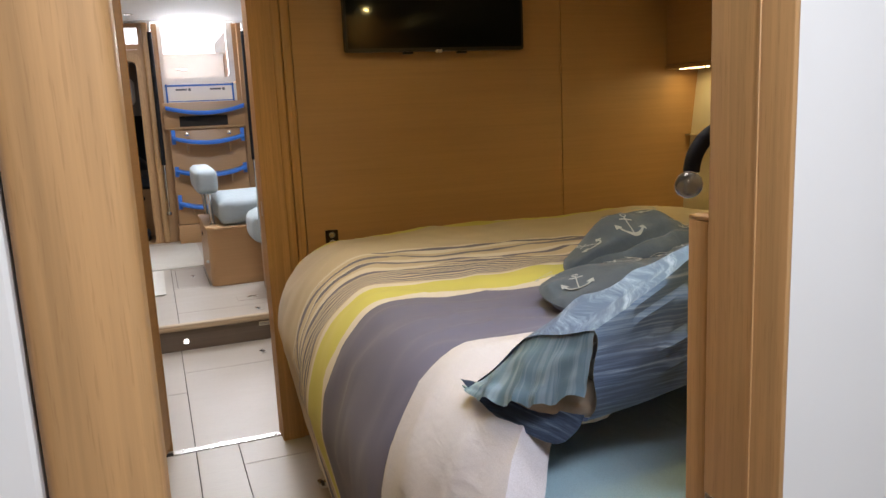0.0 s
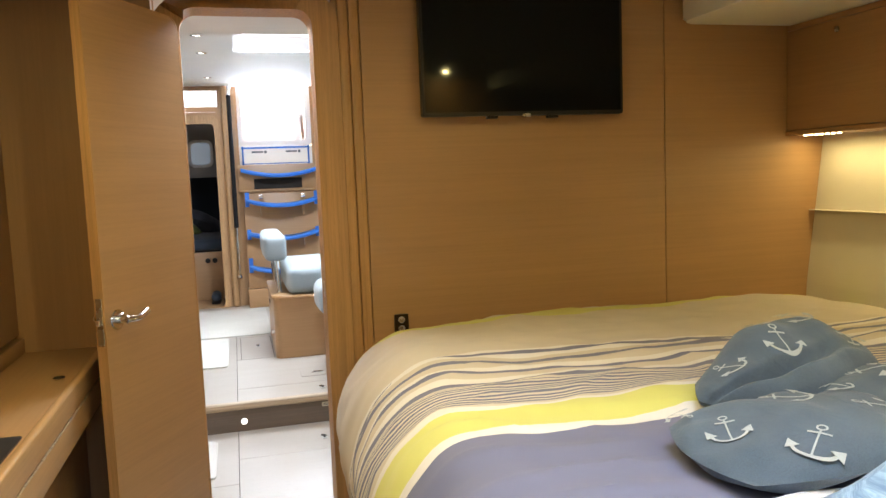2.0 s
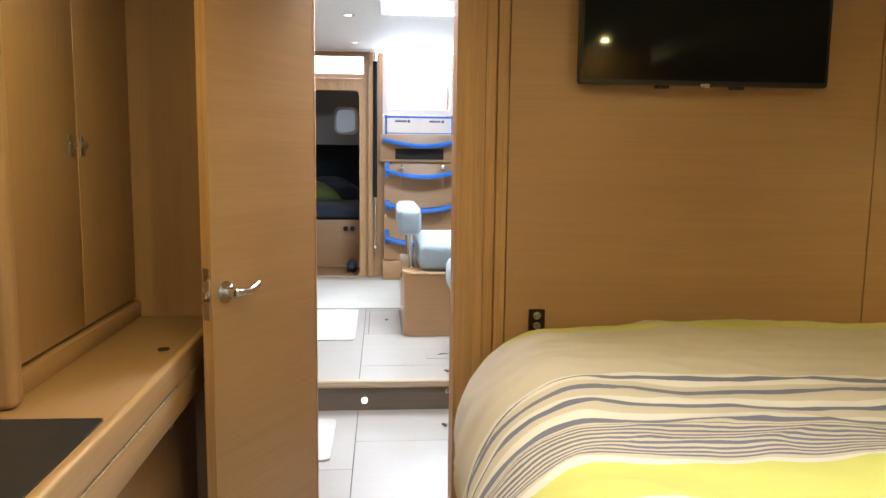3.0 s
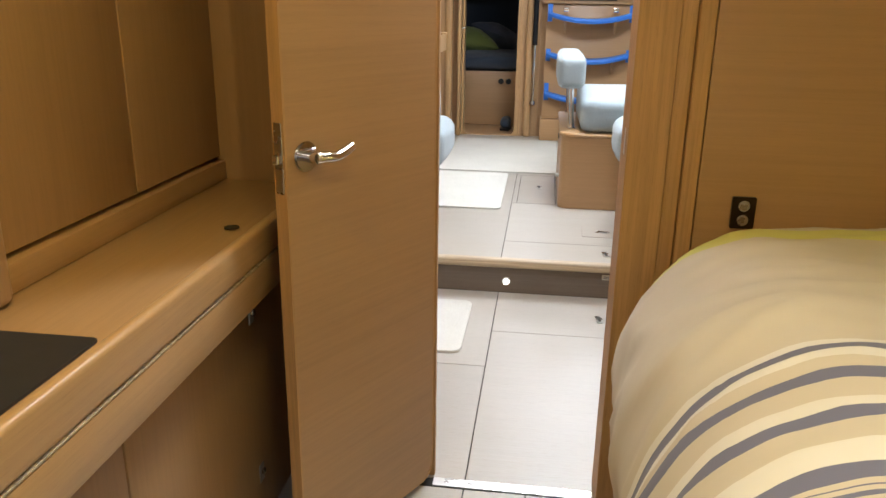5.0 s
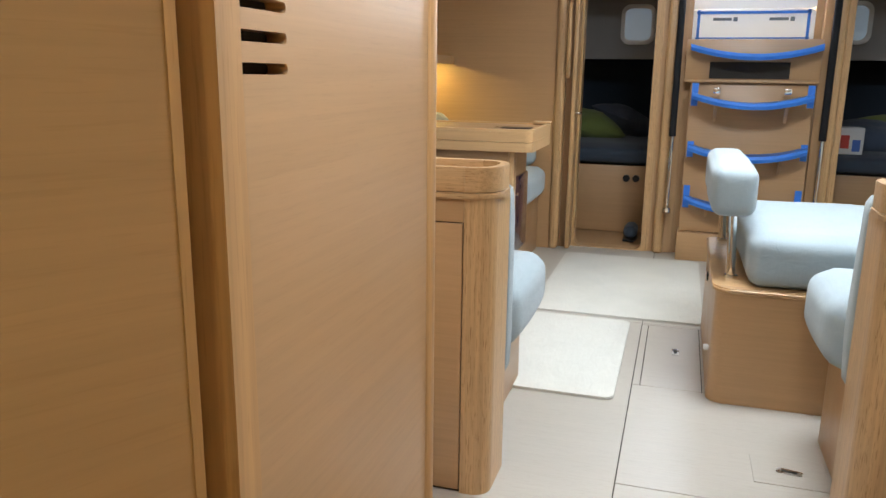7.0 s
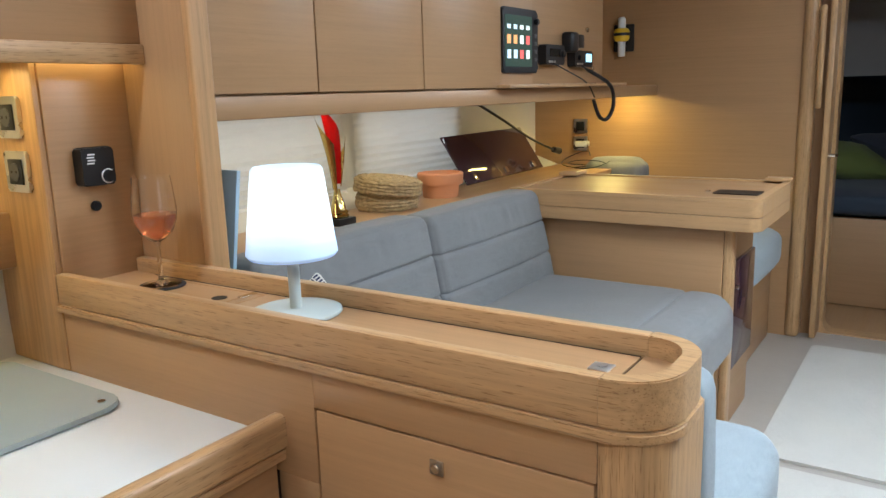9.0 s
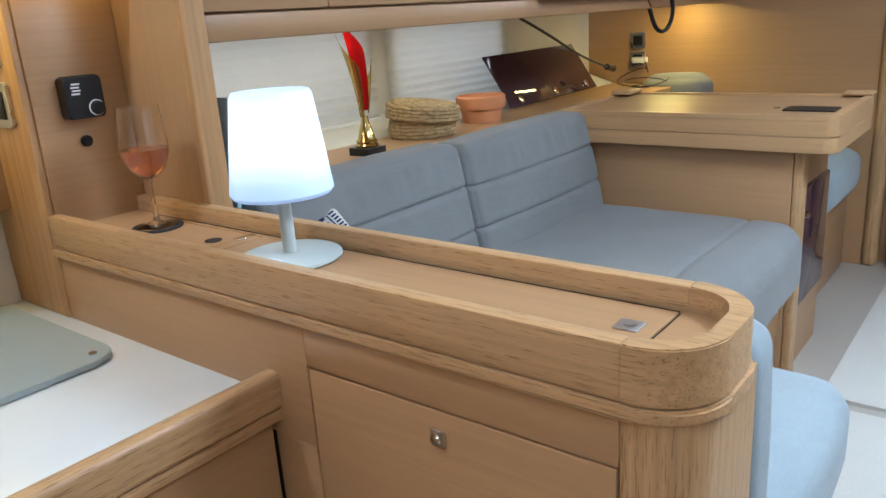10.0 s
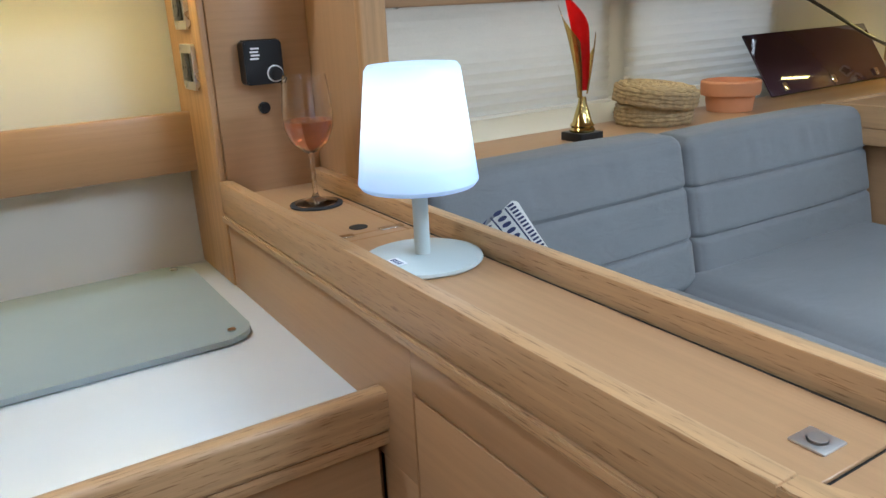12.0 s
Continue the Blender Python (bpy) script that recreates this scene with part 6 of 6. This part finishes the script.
pm = pose(-0.945, 4.858, 0.845, 62, 0, 62) @ pose(0, 0, 0, 0, 0, 30)
part("cover", pillow(0.27, 0.27, 0.09, pm, 6, 24, 0.006), pat_white, pc)


def cush_top(x, y):
    u, v = max(-0.97, min(0.97, x / 0.135)), max(-0.97, min(0.97, y / 0.135))
    return 0.045 * ((1 - abs(u) ** 2.4) * (1 - abs(v) ** 2.4)) ** 0.55


def band_shapes(x, kind):
    """Outlines of one printed band across the cushion at x."""
    out = []
    if kind == "line":
        for k in range(-8, 8):
            y = k * 0.0146
            out.append([(x - 0.0016, y), (x + 0.0016, y), (x + 0.0016, y + 0.0147), (x - 0.0016, y + 0.0147)])
    elif kind == "tick":
        for k in range(-14, 15):
            y = k * 0.0083
            out.append([(x - 0.0075, y - 0.0022), (x + 0.0075, y - 0.0022), (x + 0.0075, y + 0.0022), (x - 0.0075, y + 0.0022)])
    elif kind == "oval":
        for k in range(-8, 9):
            y = k * 0.0145
            out.append([(x + 0.0105 * math.cos(j * math.pi / 5), y + 0.0047 * math.sin(j * math.pi / 5)) for j in range(10)])
    else:
        for k in range(-8, 9):
            y = k * 0.0145
            out.append([(x - 0.016, y - 0.006), (x - 0.002, y - 0.0072), (x + 0.015, y + 0.001), (x - 0.002, y + 0.0072), (x - 0.013, y + 0.002)])
    return out


BANDS = ((0.112, "tick"), (0.098, "line"), (0.080, "oval"), (0.063, "line"), (0.041, "leaf"), (0.020, "line"), (0.0, "oval"),
         (-0.020, "line"), (-0.041, "leaf"), (-0.063, "line"), (-0.080, "oval"), (-0.098, "line"), (-0.112, "tick"))
for side in (1, -1):
    for x, kind in BANDS:
        band = bmesh.new()
        for outline in band_shapes(x, kind):
            band = add(band, prism(outline, 0.0, 0.0015))
        for vtx in band.verts:
            vtx.co.z = side * (cush_top(vtx.co.x, vtx.co.y) + 0.006 + vtx.co.z)
        if side < 0:
            bmesh.ops.reverse_faces(band, faces=band.faces[:])
        part("printed_band", turned(band, pm), pat_navy, pc)

# instruments over the chart table
IX = -1.06
plot = thing("chart_plotter", (IX, 6.09, 1.48), "black chart plotter showing a page of icons", "display")
part("case", prism(rrect(5.96, 1.478, 6.225, 1.70, 0.015), IX, IX + 0.03, 0.004, "yz"), black_plastic, plot)
part("screen", prism(rrect(5.975, 1.50, 6.175, 1.675, 0.004), IX + 0.03, IX + 0.0315, 0, "yz"), mat("lit_screen", (0.01, 0.015, 0.012), 0.15, Emission_Color=(0.05, 0.08, 0.06, 1), Emission_Strength=1.0), plot, "dark lit screen")
ri = random.Random(3)
for r_ in range(3):
    for c_ in range(4):
        col = ri.choice([(0.8, 0.35, 0.1), (0.6, 0.7, 0.75), (0.75, 0.12, 0.1), (0.75, 0.8, 0.7)])
        yy, zz = 5.988 + 0.047 * c_, 1.528 + 0.05 * r_
        part("icon", bx(IX + 0.0316, yy, zz, IX + 0.0325, yy + 0.026, zz + 0.03 * (1 if r_ < 2 else 0.5), 0), mat("icon_light", col, 0.4, Emission_Color=(*col, 1), Emission_Strength=0.9), plot)
part("knob", cyl((IX + 0.03, 6.203, 1.66), (IX + 0.045, 6.203, 1.66), 0.011, b=0.002), black_plastic, plot)
for k in range(4):
    part("key", bx(IX + 0.03, 6.196, 1.52 + 0.028 * k, IX + 0.034, 6.21, 1.533 + 0.028 * k, 0.001), plain("key_grey", (0.1, 0.1, 0.1), 0.5), plot)


def radio(y0, y1, z0, z1, depth, lit):
    r = thing("instrument", (IX, (y0 + y1) / 2, z0), "black marine radio unit on the panel", "radio", "radios on the panel")
    part("case", prism(rrect(y0, z0, y1, z1, 0.008), IX, IX + depth, 0.003, "yz"), black_plastic, r)
    if lit:
        part("display", bx(IX + depth, y0 + (y1 - y0) * 0.62, z0 + 0.02, IX + depth + 0.001, y1 - 0.012, z1 - 0.012, 0), mat("radio_display", (0.5, 0.8, 0.9), 0.3, Emission_Color=(0.45, 0.8, 0.95, 1), Emission_Strength=1.6), r, "lit pale blue display")
    else:
        part("display", bx(IX + depth, y0 + 0.03, z0 + 0.03, IX + depth + 0.001, y1 - 0.04, z1 - 0.015, 0), screen_glass, r)
    part("dial", cyl((IX + depth, y0 + (y1 - y0) * (0.22 if lit else 0.88), z0 + (z1 - z0) * 0.55), (IX + depth + 0.012, y0 + (y1 - y0) * (0.22 if lit else 0.88), z0 + (z1 - z0) * 0.55), 0.012, b=0.002), black_plastic, r)
    for k in range(3):
        part("button", bx(IX + depth, y0 + 0.02 + 0.022 * k, z0 + 0.007, IX + depth + 0.003, y0 + 0.034 + 0.022 * k, z0 + 0.015, 0.001), steel, r)


radio(6.285, 6.45, 1.51, 1.585, 0.035, False)
radio(6.55, 6.73, 1.505, 1.57, 0.035, True)
hs = thing("handset", (IX + 0.03, 6.55, 1.575), "black radio handset with a coiled cord", "handset")
part("body", add(bx(IX, 6.49, 1.56, IX + 0.05, 6.56, 1.64, 0.012, 3), bx(IX, 6.565, 1.58, IX + 0.035, 6.65, 1.635, 0.008, 2)), black_plastic, hs)
part("cord", tube([(IX + 0.035, 6.60, 1.51), (IX + 0.08, 6.72, 1.46), (IX + 0.10, 6.80, 1.42), (IX + 0.10, 6.82, 1.34), (IX + 0.09, 6.79, 1.29), (IX + 0.085, 6.74, 1.28), (IX + 0.08, 6.69, 1.30), (IX + 0.07, 6.66, 1.37)], [0.003, 0.003, 0.003, 0.008], 8, 2), black_plastic, hs)
part("lead", tube([(IX + 0.035, 6.35, 1.515), (IX + 0.06, 6.45, 1.48), (IX + 0.08, 6.58, 1.44), (IX + 0.075, 6.66, 1.38)], 0.003, 6, 2), black_plastic, hs)
for ky, kz in ((6.27, 1.665), (6.74, 1.66), (6.80, 1.50)):
    part("knob", cyl((IX, ky, kz), (IX + 0.012, ky, kz), 0.011, b=0.003), chrome, ol)
for y0 in (6.18, 6.62):
    part("slot", bx(-1.0, y0, 1.4365, -0.985, y0 + 0.06, 1.4385, 0), dark_gap, ol)
eb = thing("rescue_light", (-1.22, 7.61, 1.58), "yellow and white rescue light clipped to the bulkhead", "rescue light")
part("clip", bx(-1.27, 7.60, 1.60, -1.16, 7.618, 1.74, 0.006), black_plastic, eb)
part("tube", lathe([(0.0, 0.0), (0.018, 0.0), (0.02, 0.01), (0.02, 0.19), (0.012, 0.20), (0.0, 0.20)], (-1.215, 7.575, 1.575), 20), plain("white_plastic", (0.7, 0.7, 0.68), 0.4), eb)
part("float_ring", lathe([(0.02, 0.075), (0.035, 0.08), (0.042, 0.10), (0.042, 0.125), (0.035, 0.14), (0.02, 0.145)], (-1.215, 7.575, 1.575), 24), plain("yellow_plastic", (0.75, 0.50, 0.02), 0.4), eb, "yellow float ring")
part("strap", lathe([(0.0425, 0.105), (0.0435, 0.106), (0.0435, 0.119), (0.0425, 0.12)], (-1.215, 7.575, 1.575), 24), black_plastic, eb)
mic = thing("gooseneck_light", (-1.35, 6.3, 1.12), "thin black gooseneck chart light", "lamp")
part("stalk", tube([(-1.35, 6.22, 1.40), (-1.35, 6.50, 1.305), (-1.35, 6.80, 1.19), (-1.35, 7.04, 1.125)], 0.006, 8, 2), black_plastic, mic)
part("head", cyl((-1.35, 7.03, 1.128), (-1.35, 7.10, 1.115), 0.014, 0.017, 16, 0.003), black_plastic, mic)
for z, lit in ((1.21, False), (1.115, True)):
    so = thing("wall_socket", (-1.46, 7.618, z - 0.04), "small steel framed socket by the chart table", "socket", "sockets by the chart table")
    part("plate", prism(rrect(-1.50, z - 0.04, -1.42, z + 0.04, 0.006), 7.609, 7.619, 0.002, "xz"), steel, so)
    part("insert", bx(-1.485, 7.606, z - 0.025, -1.435, 7.6095, z + 0.025, 0.002), black_plastic, so)
ch = thing("charger", (-1.44, 7.57, 1.09), "white phone charger with a tangled black cable", "charger")
part("block", bx(-1.47, 7.56, 1.10, -1.40, 7.605, 1.13, 0.004), plain("white_charger", (0.7, 0.7, 0.68), 0.4), ch)
rc = random.Random(7)
pts = [(-1.40, 7.57, 1.11)]
for k in range(16):
    a = k * 1.35
    pts.append((-1.40 + 0.10 * math.cos(a) + rc.uniform(-0.03, 0.03) + 0.008 * k, 7.42 + 0.10 * math.sin(a) + rc.uniform(-0.02, 0.02), 1.003 + 0.05 * max(0, math.sin(a * 0.7)) + (0.05 if k < 2 else 0)))
part("cable", tube(pts, 0.0025, 6, 2), black_plastic, ch)
bk = thing("book", (-1.15, 4.72, 1.0), "pale blue magazine standing against the partition", "book")
part("cover", turned(bx(-0.10, 0.0, 0.0, 0.10, 0.010, 0.27, 0.001), Matrix.Translation((-1.12, 4.70, 0.998)) @ Matrix.Rotation(radians(-9), 4, "X")), plain("blue_magazine", (0.35, 0.50, 0.62), 0.4), bk)

# ---- latches and labels on the sole ----
for lx, ly, lz, rot in ((0.794, 4.084, 0.0, 5), (0.837, 4.493, 0.16, 8), (0.51, 5.80, 0.16, 0), (0.845, 4.85, 0.16, 80), (0.77, 2.32, 0.0, 0)):
    la = thing("floor_latch", (lx, ly, lz), "small recessed steel floor latch", "latch", "latches in the sole")
    part("plate", turned(prism(rrect(-0.014, -0.036, 0.014, 0.036, 0.004), 0.0003, 0.003, 0.0008), pose(lx, ly, lz + (0.0025 if rot == 80 else 0), 0, 0, rot)), steel, la)
    part("slot", turned(bx(-0.006, -0.022, 0.003, 0.006, 0.022, 0.0036, 0), pose(lx, ly, lz + (0.0025 if rot == 80 else 0), 0, 0, rot)), dark_gap, la)
lab = thing("label_plate", (0.85, 4.34, 0.09), "small pale label plate on the riser", "label")
part("plate", prism(rrect(0.815, 0.088, 0.895, 0.112, 0.003), 4.342, 4.3458, 0.001, "xz"), plain("cream_label", (0.6, 0.56, 0.46), 0.5), lab)
for k in range(2):
    part("print", bx(0.823, 4.3412, 0.094 + 0.008 * k, 0.887, 4.3421, 0.0975 + 0.008 * k, 0), bpy.data.materials["grey_print"], lab)

# ---- aft cabins: portlights and small gear ----
for px in (0.05, 1.55):
    pw = thing("portlight", (px, 8.9, 1.62), "white framed portlight in the aft cabin", "window")
    part("frame", ring(rrect(px - 0.10, 1.55, px + 0.16, 1.85, 0.07), rrect(px - 0.07, 1.58, px + 0.13, 1.82, 0.05), 8.88, 8.93, "xz"), white_paint, pw)
    part("pane", prism(rrect(px - 0.07, 1.58, px + 0.13, 1.82, 0.05), 8.90, 8.905, 0, "xz"), mat("bright_pane", (0.6, 0.7, 0.75), 0.2, Emission_Color=(0.7, 0.85, 1.0, 1), Emission_Strength=0.1), pw)
for k, px in enumerate((0.10, 0.17)):
    vl = thing("valve_knob", (px, 8.345, 0.56), "round black knob on the berth front", "knob", "knobs on the berth front")
    part("knob", cyl((px, 8.35, 0.57), (px, 8.325, 0.57), 0.026, b=0.004), black_plastic, vl)
sh_ = thing("shoe", (0.17, 8.15, 0.156), "dark shoe on the aft cabin floor", "shoe")
part("sole", prism([(0.12, 8.02), (0.20, 8.0), (0.22, 8.15), (0.21, 8.28), (0.13, 8.28), (0.12, 8.15)], 0.157, 0.175, 0.004), black_plastic, sh_)
part("upper", cushion(0.125, 8.02, 0.176, 0.215, 8.28, 0.26, 0.04, 0.005), dark_cloth, sh_)
gb = thing("box", (1.55, 8.5, 0.80), "white printed cardboard box on the aft berth", "box")
part("carton", bx(1.50, 8.42, 0.80, 1.66, 8.60, 0.98, 0.003), plain("white_carton", (0.6, 0.6, 0.6), 0.6), gb)
part("print", bx(1.515, 8.4185, 0.84, 1.57, 8.42, 0.93, 0), plain("red_print", (0.5, 0.05, 0.04), 0.6), gb)
part("print", bx(1.59, 8.4185, 0.82, 1.64, 8.42, 0.90, 0), plain("blue_print", (0.05, 0.12, 0.4), 0.6), gb)
